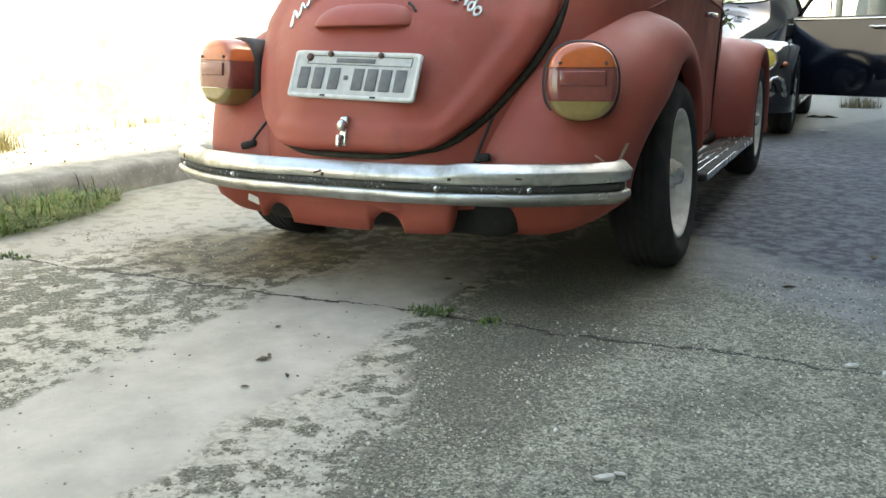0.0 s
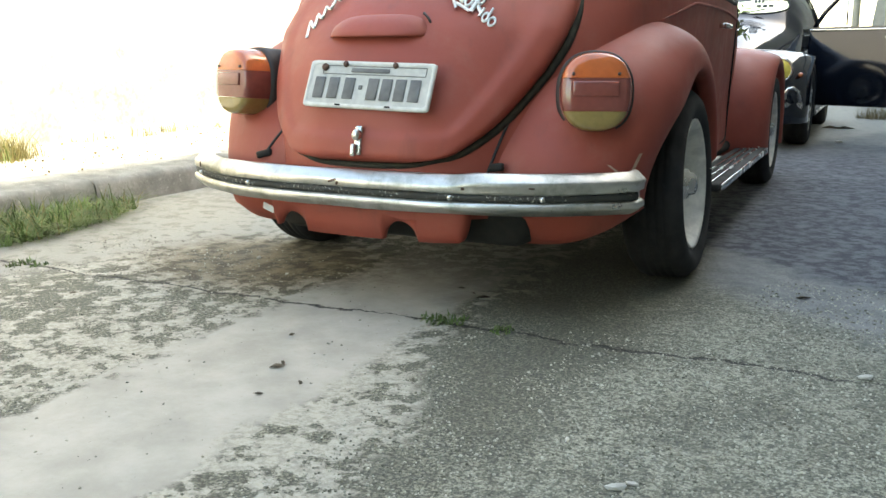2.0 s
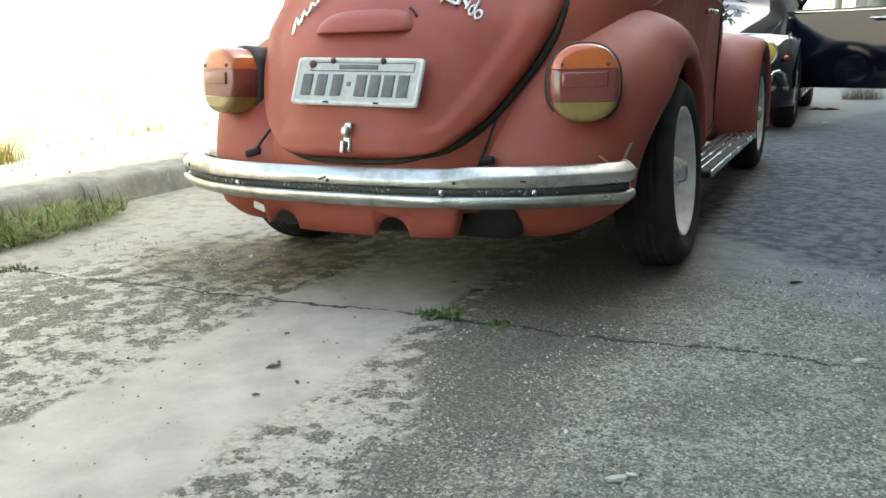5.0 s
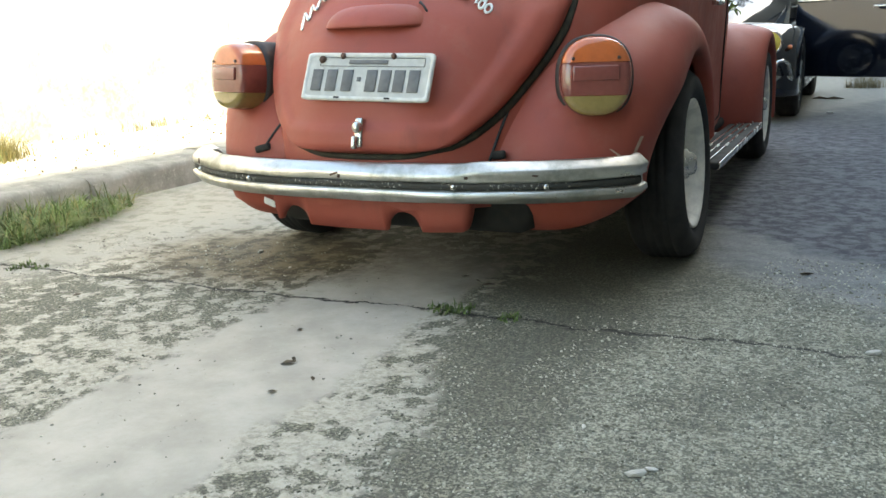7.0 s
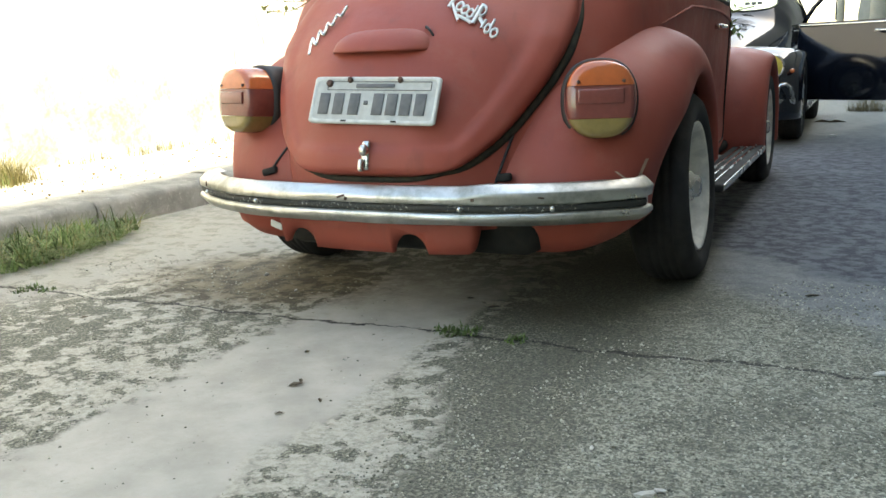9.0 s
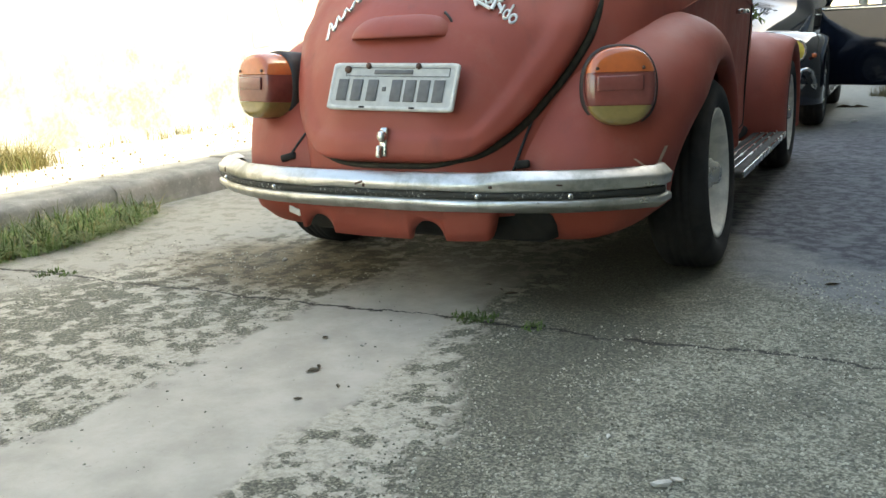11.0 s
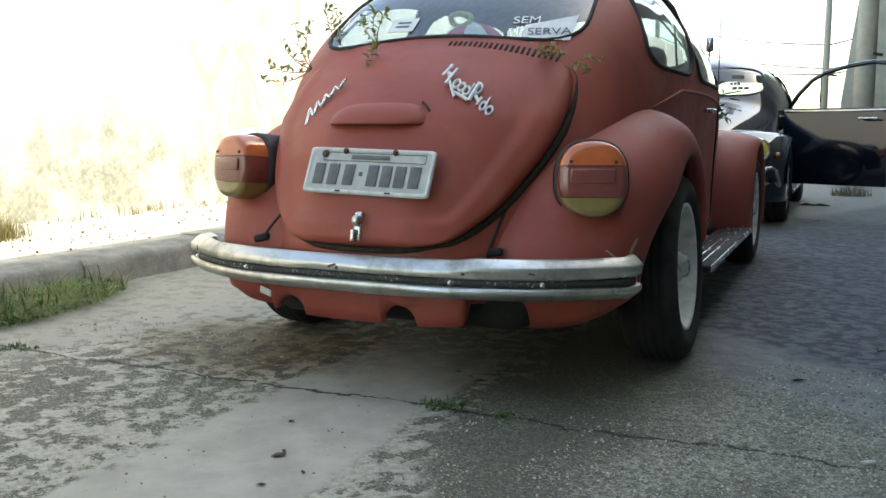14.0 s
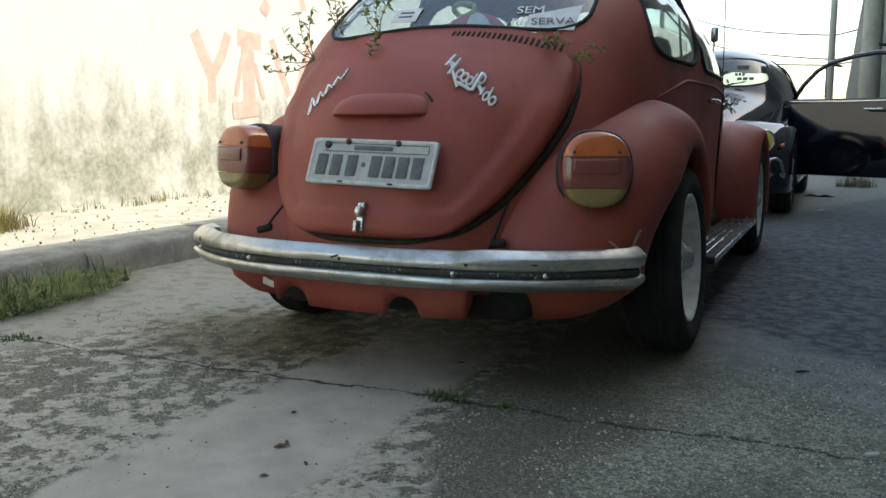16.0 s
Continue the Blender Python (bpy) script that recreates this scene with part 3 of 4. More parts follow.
def tail_lamp(car, side):
    """Large tail lamp: amber above, red in the middle, yellowed clear glass below, in a rubber seat."""
    hx, hz, depth = 0.092, 0.101, 0.072
    lamp = new("tail_lamp")
    lamp.parent = car
    lamp.matrix_basis = pose(0.591 if side > 0 else -0.542, 0.272, 0.613 if side > 0 else 0.628, -4, 0, side * 18)
    geo = lens_solid(hx, hz, depth)
    part("gasket", grid([[(math.copysign(abs(math.cos(a)) ** 0.82, math.cos(a)) * (hx + o), y, math.copysign(abs(math.sin(a)) ** 0.86, math.sin(a)) * (hz + o)) for a in [2 * math.pi * k / 48 for k in range(48)]] for o, y in ((0.004, 0.13), (0.010, 0.10), (0.012, 0.028), (0.008, 0.012), (0.0, 0.012))], True), HOUSING, lamp)
    part("amber_glass", band(geo, 0.036, 0.2), AMBER, lamp, "orange upper lamp glass")
    part("red_glass", band(geo, -0.048, 0.0345), REDLENS, lamp, "faded red lamp glass")
    part("clear_glass", band(geo, -0.2, -0.0495), CLEARLENS, lamp, "yellowed lower lamp glass")
    part("reflector", box(0, -depth * 1.12, 0.008, 0.118, 0.008, 0.038, 0.003), REDLENS, lamp)
    for sx in (-1, 1):
        part("screw", lathe([(-0.004, 0.0), (-0.004, 0.0045), (0.004, 0.005)], 12, "y"), SCREW, lamp).location = (sx * 0.058, -depth * 1.07, 0.046)
    return lamp


LID = 0.022      # how far the lid stands proud of the shell


def engine_lid(car):
    """The lid over the tail, standing proud of the shell, with a rolled rim and a stepped inner field."""
    zs = (0.425, 0.44, 0.47, 0.53, 0.60, 0.68, 0.76, 0.84, 0.895, 0.925, 0.942, 0.985)
    wide = curve_fit(zs, (0.13, 0.232, 0.282, 0.345, 0.392, 0.434, 0.462, 0.472, 0.466, 0.448, 0.415, 0.36))
    rows = []
    nz, nx = 60, 56
    for i in range(nz + 1):
        z = 0.425 + 0.515 * (i / nz)
        w = wide(z)
        row = []
        for j in range(nx + 1):
            u = -1 + 2 * j / nx
            x = w * math.copysign(abs(u) ** 0.9, u)
            zz = z + (0.04 * (1 - (x / 0.47) ** 2) if z > 0.75 else 0) * max(0, (z - 0.75) / 0.19)
            edge = min(w - abs(x), (zz - 0.425) * 1.15, 0.3)
            rim = LID * min(1, max(0, edge / 0.022)) ** 0.5
            step = 0.013 * (1 / (1 + math.exp((edge - 0.085) / 0.006)))
            top = 1 - 0.92 * max(0, min(1, (z - 0.77) / 0.15))
            row.append(onto(x, zz, 0.002 + (rim + step) * top))
        rows.append(row)
    # the edge turns in towards the shell
    rows = [[onto(p.x * 0.97, p.z + 0.012, -0.006) for p in rows[0]]] + rows
    rows = [[onto(r[0].x * 0.985, r[0].z, -0.01)] + list(r) + [onto(r[-1].x * 0.985, r[-1].z, -0.01)] for r in rows]
    lid = part("engine_lid", grid(rows), RED, car, "matte red engine lid with a rolled rim")
    # dark tube laid in the lid gap to paint its shadow
    edge = [onto(s * (wide(z) + 0.012), z, -0.004) for s, z in [(1, 0.93 - 0.49 * k / 40) for k in range(41)]]
    edge += [onto(0.215 * u, 0.416 + 0.022 * u ** 4, 0.001) for u in [1 - 2 * k / 24 for k in range(1, 24)]]
    edge += [onto(-(wide(z) + 0.010), z, -0.004) for z in [0.44 + 0.49 * k / 40 for k in range(41)]]
    thick = [0.015 - 0.006 * max(0, min(1, (0.47 - p.z) / 0.04)) - 0.010 * max(0, min(1, (p.z - 0.74) / 0.15)) for p in edge]
    part("lid_gap_shade", tube(edge, thick, 6), GAP_SHADE, car, "dark tube standing in for the lid gap's shadow")
    return lid


def ribbon(points, w, h=0.003):
    """A flat raised stroke through points, across the rear face (x, z), laid on the lid."""
    rows = []
    n = len(points)
    for i, (x, z) in enumerate(points):
        a, b = Vector(points[max(0, i - 1)]), Vector(points[min(n - 1, i + 1)])
        d = (b - a).normalized()
        s = Vector((-d.y, d.x)) * w / 2
        l, r = onto(x + s.x, z + s.y, LID), onto(x - s.x, z - s.y, LID)
        l2, r2 = onto(x + s.x, z + s.y, LID + 0.0035 + h), onto(x - s.x, z - s.y, LID + 0.0035 + h)
        rows.append([l, l2, r2, r])
    return grid(rows)


def number_plate(car):
    """A grey plate with a raised rim; its characters stand as plain bars."""
    plate = new("number_plate")
    plate.parent = car
    plate.matrix_basis = pose(0.016, 0.064, 0.632, -24, 1.5, 0) @ Matrix.Diagonal((0.96, 1, 1, 1))
    out = rounded([(-0.205, -0.068), (0.205, -0.068), (0.205, 0.068), (-0.205, 0.068)], 4, 0.06)
    def ring(k, y):
        return [(x * k if abs(k) < 5 else x, y, z - math.copysign((1 - k) * 0.2, z)) for x, z in out]
    part("plate", grid([ring(1, 0.006), ring(1, 0.0), ring(0.985, -0.003), ring(0.955, -0.003), ring(0.94, 0.0)], True), PLATE_RIM, plate)
    vs = ring(0.95, -0.0005)
    part("plate_field", (vs, [tuple(range(len(vs)))]), PLATE, plate, smooth=False)
    part("name_bar", box(0.0, -0.002, 0.041, 0.125, 0.003, 0.012, 0.001), INK, plate)
    for z in (0.029, 0.053):
        part("border_line", box(0.010, -0.0015, z, 0.335, 0.002, 0.0016, 0.0003), INK, plate)
    for x in (-0.1575, 0.1775):
        part("border_line", box(x, -0.0015, 0.041, 0.0016, 0.002, 0.0225, 0.0003), INK, plate)
    xs = (-0.160, -0.112, -0.060, 0.018, 0.062, 0.106, 0.152)
    for x in xs:
        part("bar", box(x, -0.002, -0.012, 0.034, 0.003, 0.062, 0.002), INK, plate)
    part("bar", box(-0.022, -0.002, -0.008, 0.012, 0.003, 0.012, 0.001), INK, plate)
    for x, z in ((-0.085, 0.058), (0.078, 0.058)):
        part("screw", lathe([(-0.007, 0.0), (-0.007, 0.007), (0.0, 0.009)], 14, "y"), SCREW, plate).location = (x, -0.001, z)
    part("seal", lathe([(-0.006, 0.0), (-0.006, 0.010), (0.0, 0.011)], 10, "y"), SCREW, plate).location = (-0.152, -0.001, 0.047)
    for x in (-0.085, 0.078):
        part("slot", box(x, -0.003, -0.061, 0.018, 0.002, 0.005, 0.0005), DARK, plate)
    return plate


def window_seal(car, poly, side=None, r=0.009, front=False, mat=None):
    pts = []
    for a, b in poly:
        if front:
            hit = SHELL_TREE.ray_cast(Vector((a, 6, b)), Vector((0, -1, 0)))
            pts.append(hit[0] if hit[0] else Vector((a, 2.5, b)))
        else:
            pts.append(onto(a, b, 0.001, side))
    return part("window_seal", tube(pts, r, 8, True), mat or RUBBER, car)


def build_shell(car, paint, open_side=0):
    g = faces_split(open_side)
    part("body", picked(g["body"]), paint, car)
    lined = picked(g["body"])
    vs = [Vector((v.x * 0.975, 2.0 + (v.y - 2.0) * 0.985, 0.3 + (v.z - 0.3) * 0.975)) for v in lined[0]]
    keep = [f for f in lined[1] if sum(vs[i].y for i in f) / len(f) > 0.58 and sum(vs[i].y for i in f) / len(f) < 2.75]
    part("lining", (vs, [f[::-1] for f in keep]), LINING, car)
    for key, name in (("rear", "rear_window"), ("screen", "windscreen"), ("sr", "quarter_window"), ("sl", "quarter_window"), ("dr", "door_window"), ("dl", "door_window")):
        if g[key]:
            pane = part(name, picked(g[key]), PANE, car)
            pane.visible_shadow = False
    window_seal(car, REAR_WIN, r=0.0065)
    window_seal(car, SCREEN, front=True)
    for s in (1, -1):
        window_seal(car, SIDE_WIN, s)
        if s != open_side:
            window_seal(car, DOOR_WIN, s, 0.010)
    part("floor_pan", box(0, 2.0, 0.255, 1.2, 3.3, 0.05, 0.02), DARK, car)
    for s in (1, -1):
        part("inner_arch", box(s * 0.42, 0.80, 0.42, 0.12, 0.95, 0.34, 0.05), DARK, car)
        part("inner_arch", box(s * 0.40, 3.25, 0.42, 0.12, 0.80, 0.34, 0.05), DARK, car)
    part("axle", tube([(-0.66, 0.86, 0.30), (0.66, 0.86, 0.30)], 0.035, 10), DARK, car)
    part("axle", tube([(-0.66, 3.25, 0.30), (0.66, 3.25, 0.30)], 0.035, 10), DARK, car)
    # seats
    for s in (1, -1):
        part("front_seat", joined(box(s * 0.30, 1.95, 0.48, 0.46, 0.50, 0.16, 0.06), box(s * 0.30, 1.68, 0.78, 0.44, 0.12, 0.62, 0.05)), SEATS, car)
    part("rear_seat", joined(box(0, 1.25, 0.46, 1.1, 0.48, 0.18, 0.06), box(0, 0.98, 0.72, 1.1, 0.12, 0.45, 0.05)), SEATS, car)
    part("parcel_shelf", box(0, 0.74, 0.93, 1.0, 0.36, 0.03, 0.01), SEATS, car)
    part("dashboard", box(0, 2.60, 0.86, 1.1, 0.12, 0.16, 0.04), SEATS, car)
    part("steering_wheel", moved(lathe([(0.012 * math.cos(a), 0.18 + 0.012 * math.sin(a)) for a in [2 * math.pi * k / 8 for k in range(9)]], 32, "y"), pose(-0.32, 2.38, 0.86, -28)), RUBBER, car)
    for s in (1, -1):
        board = box(s * 0.695, 2.08, 0.228, 0.15, 1.50, 0.030, 0.010)
        rb = part("running_board", board, RUBBER, car)
        for k in (0, 1, 2):
            part("trim_strip", box(s * (0.668 + 0.032 * k), 2.08, 0.2455, 0.008, 1.46, 0.008, 0.002), BRIGHT, rb)
        part("trim_strip", box(s * 0.773, 2.08, 0.229, 0.008, 1.48, 0.026, 0.003), BRIGHT, rb)
        # belt moulding
        pts = [onto(0.80 + 1.82 * k / 40, 0.875 + 0.02 * math.sin(k / 40 * math.pi) - 0.06 * max(0, (10 - k) / 10), 0.003, s) for k in range(41)]
        part("belt_moulding", tube(pts, [0.006 * min(1, 0.1 + k / 8) for k in range(41)], 6), paint, car)


def beads(car, side):
    """Rubber beading where the wings meet the shell."""
    v, f = wing(side)
    tree = BVHTree.FromPolygons([Vector(p) for p in v], f)
    pts = []
    for k in range(30):
        t = k / 29
        x, z = (0.375 - 0.045 * t, 0.555 - 0.16 * t) if side > 0 else (-0.355 - 0.080 * t, 0.520 - 0.115 * t)
        p = onto(x, z)
        hit = tree.ray_cast(Vector((x, -1, z)), Vector((0, 1, 0)))[0]
        pts.append(hit if hit and hit.y < p.y else p)
    part("wing_bead", tube(pts, 0.0045, 6), RUBBER, car)


SCRATCH = plain("bare_filler_scratch", (0.50, 0.36, 0.27), 0.8)
WHEEL_DISC = plain("grimy_grey_wheel_paint", (0.20, 0.195, 0.175), 0.6, vary=0.4, scale=25)


def red_beetle():
    car = empty("small_car", pose(0, 0, 0), "weathered matte red rounded old car, lowered, parked along the kerb", "car")
    build_shell(car, RED)
    for s in (1, -1):
        part("rear_wing", wing(s), RED, car)
        part("front_wing", wing(s, False), RED, car)
        wheel(car, 0.752, 0.862, 0.304, s, 3.0, (TYRE, WHITE_RIM, BRIGHT), WHEEL_DISC)
        wheel(car, 0.742, 3.25, 0.304, s, 0.5, (TYRE, WHITE_RIM, BRIGHT), WHEEL_DISC)
        tail_lamp(car, s)
        beads(car, s)
    lid = engine_lid(car)
    number_plate(car)
    # number plate lamp housing
    rows = []
    for i in range(13):
        t = i / 12 * math.pi / 2
        rows.append([(0.162 * math.copysign(abs(math.cos(a)) ** 0.7, math.cos(a)) * math.cos(t) ** 0.5 - 0.014, 0.21 - 0.088 * math.sin(a) ** 0.8 * math.cos(t) ** 0.6 + 0.03 * math.sin(t), 0.768 + 0.058 * math.sin(t)) for a in [math.pi * k / 28 for k in range(29)]])
    low = [(p[0], p[1] + 0.0, 0.762) for p in rows[0]]
    inn = [(p[0] * 0.9 - 0.0015, 0.21 + (p[1] - 0.21) * 0.85, 0.766) for p in rows[0]]
    part("plate_lamp", grid([inn, low] + rows), RED, lid, "red plate lamp housing")
    part("wire", tube([(0.10, 0.235, 0.815), (0.118, 0.205, 0.826), (0.135, 0.195, 0.812), (0.146, 0.200, 0.790)], 0.0035, 6), WIRE, lid, "loose black wire")
    # latch
    latch = new("latch")
    latch.parent = car
    latch.matrix_basis = pose(0.004, 0.024, 0.486, -12) @ Matrix.Diagonal((0.95, 1.1, 1.3, 1))
    part("latch_plate", box(0, 0.004, 0.0, 0.026, 0.012, 0.062, 0.005), BRIGHT, latch)
    part("latch_knob", lathe([(-0.020, 0.0), (-0.020, 0.010), (-0.012, 0.013), (0.0, 0.011)], 20, "y"), BRIGHT, latch).location = (0.002, 0, 0.010)
    part("latch_handle", box(-0.004, -0.010, -0.022, 0.014, 0.018, 0.026, 0.004), BRIGHT, latch)
    # bumper: two bright ridges with a black strip between
    bumper = new("rear_bumper")
    bumper.parent = car
    part("bumper_blade", bumper_blade([(0.062, 0.398), (0.036, 0.4075), (0.030, 0.408), (0.025, 0.4065), (0.006, 0.3885), (0.002, 0.3845), (0.000, 0.380), (0.000, 0.367), (0.002, 0.3635), (0.010, 0.361), (0.010, 0.341), (0.002, 0.3385), (-0.001, 0.336), (-0.002, 0.326), (0.000, 0.3215), (0.004, 0.3175), (0.014, 0.3075), (0.018, 0.305), (0.040, 0.302)], ragged=0.003, bent=0.007), CHROME, bumper, "worn dented chrome bumper blade")
    part("rubber_strip", bumper_blade([(0.014, 0.362), (0.005, 0.360), (0.003, 0.351), (0.005, 0.342), (0.014, 0.340)], x_end=0.728, wrap=0.03), STRIP_BLACK, bumper, "scuffed black strip")
    for x in (-0.64, -0.36, 0.295, 0.525):
        part("rivet", lathe([(-0.006, 0.0), (-0.005, 0.006), (0.0, 0.008)], 12, "y"), BRIGHT, bumper).location = (x, bumper_y(x) + 0.002, 0.351)
    for x, z, w, h, tilt in ((-0.055, 0.378, 0.026, 0.006, -18), (-0.040, 0.372, 0.008, 0.010, 20), (-0.640, 0.377, 0.012, 0.016, 10), (0.33, 0.376, 0.010, 0.008, 0), (0.50, 0.380, 0.016, 0.005, 6)):
        part("chip", moved(box(0, 0, 0, w, 0.004, h, 0.0015), pose(x, bumper_y(x) + 0.001, z, 0, tilt, math.degrees(math.atan2(bumper_y(x + 0.01) - bumper_y(x - 0.01), 0.02)))), SCREW, bumper, "dark chip in the chrome")
    for s in (1, -1):
        part("bumper_bracket", box(s * 0.36, 0.13, 0.37, 0.05, 0.16, 0.03, 0.006), DARK, bumper)
    # apron with two half-round exhaust notches, its shaded right end left off
    rows = []
    for i in range(121):
        x = -0.335 + 0.64 * i / 120
        low = 0.203 + 0.02 * abs(x / 0.4) ** 3
        for c in (-0.268, 0.098):
            d = abs(x - c)
            if d < 0.054:
                low = max(low, 0.205 + math.sqrt(0.054 ** 2 - d * d) * 1.0)
        u = min(1, max(0, (x - 0.27) / 0.035))
        low += 0.08 * u * u * u
        y = bumper_y(x) + 0.085
        rows.append([(x, y + 0.04, low + 0.0), (x, y + 0.020, low), (x, y + 0.008, low + 0.03 * (0.34 - low) / 0.1), (x, y, low + 0.5 * (0.36 - low)), (x, y + 0.01, 0.36), (x, y + 0.09, 0.39)])
    part("rear_apron", grid(rows), RED, car)
    # black block below the engine, oversized to stand in for the shade there
    part("engine_shade_block", box(0.02, 0.42, 0.285, 0.86, 0.5, 0.20, 0.06), DARK, car)
    part("reflector_tag", moved(box(0, 0, 0, 0.048, 0.005, 0.022, 0.003), pose(-0.398, 0.150, 0.252, 6, 14, -10)), STICKER, car, "peeling silver reflector tag")
    # louvres below the rear window
    slot = box(0, 0, 0, 0.008, 0.004, 0.034, 0.0015)
    for k in range(4, 25):
        x = k * 0.0172
        p = onto(x, 1.016 - 0.058 * (x / 0.42) ** 2, 0.001)
        part("louvre", moved(slot, pose(p.x, p.y, p.z, -55) @ Matrix.Diagonal((1, 1, 0.6 + 1.6 * abs(x), 1))), DARK, car)
    # chrome model script, as a plain slanted stroke with short letters
    wave = []
    for k in range(81):
        t = k / 80
        along = Vector((-0.288 + 0.104 * t, 0.768 + 0.108 * t))
        tall = 0.017 * (1 - t) ** 2 + 0.008
        wave.append(along + Vector((-0.5 * tall, 0.8 * tall)) * math.sin(t * 2 * math.pi * 4.6 - 1.4))
    script = part("script_badge", ribbon([tuple(p) for p in wave], 0.0048, 0.005), BRIGHT, lid, "small chrome script badge")
    # white lettering sticker, as plain strokes and loops that fall to one side
    def slim(pts):
        return [(0.134 + (x - 0.128) * 0.80, z + 0.004) for x, z in pts]

    word = part("lettering_sticker", ribbon(slim([(0.148, 0.880), (0.172, 0.848), (0.197, 0.818)]), 0.006), STICKER, lid, "white curved lettering sticker")
    part("stroke", ribbon(slim([(0.190, 0.832), (0.212, 0.824), (0.240, 0.812)]), 0.005), STICKER, word)
    for x0, z0, x1, z1, w in ((0.128, 0.880, 0.143, 0.912, 0.012), (0.150, 0.856, 0.168, 0.900, 0.011), (0.136, 0.890, 0.164, 0.880, 0.008), (0.238, 0.824, 0.246, 0.856, 0.006), (0.246, 0.808, 0.262, 0.860, 0.013), (0.262, 0.824, 0.281, 0.804, 0.009), (0.276, 0.796, 0.284, 0.818, 0.008), (0.301, 0.786, 0.310, 0.818, 0.007)):
        part("stroke", ribbon(slim([(x0 + (x1 - x0) * t, z0 + (z1 - z0) * t) for t in (0, 0.33, 0.67, 1)]), w * 0.75), STICKER, word)
    for x, z, rx, rz in ((0.188, 0.856, 0.011, 0.011), (0.209, 0.846, 0.011, 0.011), (0.229, 0.836, 0.010, 0.011), (0.266, 0.842, 0.010, 0.013), (0.296, 0.794, 0.009, 0.011), (0.318, 0.782, 0.010, 0.011)):
        loop = [(x + rx * math.cos(a), z + rz * math.sin(a)) for a in [2 * math.pi * k / 12 for k in range(13)]]
        part("loop", ribbon(slim(loop), 0.0045), STICKER, word)
    # rusted notches where the wings meet the bumper
    for x, y, w, tilt in ((0.358, 0.160, 0.040, -6), (-0.430, 0.182, 0.055, -14)):
        part("rust_notch", moved(box(0, 0, 0, w, 0.02, 0.022, 0.006), pose(x, y, 0.415, 0, tilt, 0)), DARK, car)
    # pale scratches on the wing above the bumper end
    tree = BVHTree.FromPolygons([Vector(v) for v in wing(1)[0]], wing(1)[1])
    for x0, z0, x1, z1 in ((0.640, 0.425, 0.662, 0.405), (0.690, 0.405, 0.704, 0.450), (0.655, 0.412, 0.664, 0.400)):
        row = []
        for t in (0, 0.33, 0.66, 1):
            x, z = x0 + (x1 - x0) * t, z0 + (z1 - z0) * t
            a, b = tree.ray_cast(Vector((x - 0.003, -1, z)), Vector((0, 1, 0)))[0], tree.ray_cast(Vector((x + 0.003, -1, z)), Vector((0, 1, 0)))[0]
            if a and b:
                row.append([a + Vector((0, -0.003, 0)), b + Vector((0, -0.003, 0))])
        if len(row) > 1:
            part("scratch", grid(row), SCRATCH, car, smooth=False)
    # right flank: door gap, handle, mirror, aerial
    for s in (1, -1):
        gap = [onto(y, z, 0.001, s) for y, z in DOOR]
        part("door_gap", tube(gap, 0.005, 6, True), DARK, car)
        h = onto(1.90, 0.83, 0.0, s)
        part("door_handle", joined(box(h.x + s * 0.030, 1.90, 0.83, 0.014, 0.15, 0.018, 0.006), box(h.x + s * 0.012, 1.85, 0.83, 0.04, 0.022, 0.02, 0.005), box(h.x + s * 0.012, 1.95, 0.83, 0.04, 0.022, 0.02, 0.005)), BRIGHT, car)
    mirror = part("door_mirror", joined(tube([(0.54, 2.50, 0.98), (0.565, 2.51, 1.05), (0.57, 2.51, 1.13)], 0.005, 8), box(0.572, 2.50, 1.165, 0.036, 0.025, 0.072, 0.010)), BRIGHT, car)
    part("aerial", tube([(0.575, 2.82, 0.72), (0.580, 2.80, 1.2), (0.565, 2.80, 2.1)], (0.004, 0.003, 0.0015), 6), WIRE, car)
    return car


def open_door(car, hinge, angle):
    """The black car's driver door, swung wide: skin, inner panel, window frame and pane."""
    door = new("open_door")
    door.parent = car
    door.matrix_basis = hinge @ pose(0, 0, 0, 0, 0, angle)
    # door plane: local x along the door from its hinge, y outwards, z up
    rows = []
    for i in range(15):
        z = 0.29 + 0.65 * i / 14
        bulge = 0.035 * math.sin(math.pi * (i / 14) ** 0.9)
        rows.append([(0.90 * j / 16, -0.03 - bulge - 0.012 * math.sin(math.pi * j / 16), z) for j in range(17)])
    front = grid(rows)
    back = ([(x, 0.03, z) for x, y, z in front[0]], [f[::-1] for f in front[1]])
    rim = [rows[0][j] for j in range(17)] + [r[-1] for r in rows[1:]] + [rows[-1][j] for j in range(15, -1, -1)] + [r[0] for r in rows[-2:0:-1]]
    part("door_skin", joined(front, back, grid([rim + rim[:1], [(x, 0.03, z) for x, y, z in rim + rim[:1]]])), BLACK_PAINT, door)
    frame_pts = [(0.02, 0.0, 0.94), (0.10, 0.0, 1.06), (0.22, 0.0, 1.18), (0.34, -0.01, 1.238), (0.55, -0.02, 1.285), (0.75, -0.03, 1.305), (0.86, -0.02, 1.29), (0.90, -0.01, 1.19), (0.90, 0.0, 0.94)]
    part("window_frame", tube(frame_pts, 0.019, 8), BLACK_PAINT, door)
    part("vent_bar", tube([(0.30, 0.0, 0.95), (0.30, -0.01, 1.215)], 0.007, 6), BRIGHT, door)
    part("belt_trim", box(0.45, -0.046, 0.917, 0.90, 0.014, 0.018, 0.004), BRIGHT, door, "thin bright trim strip")
    part("door_handle", joined(box(0.76, -0.105, 0.85, 0.16, 0.016, 0.018, 0.006), box(0.70, -0.085, 0.85, 0.02, 0.04, 0.02, 0.004)), BRIGHT, door)
    return door


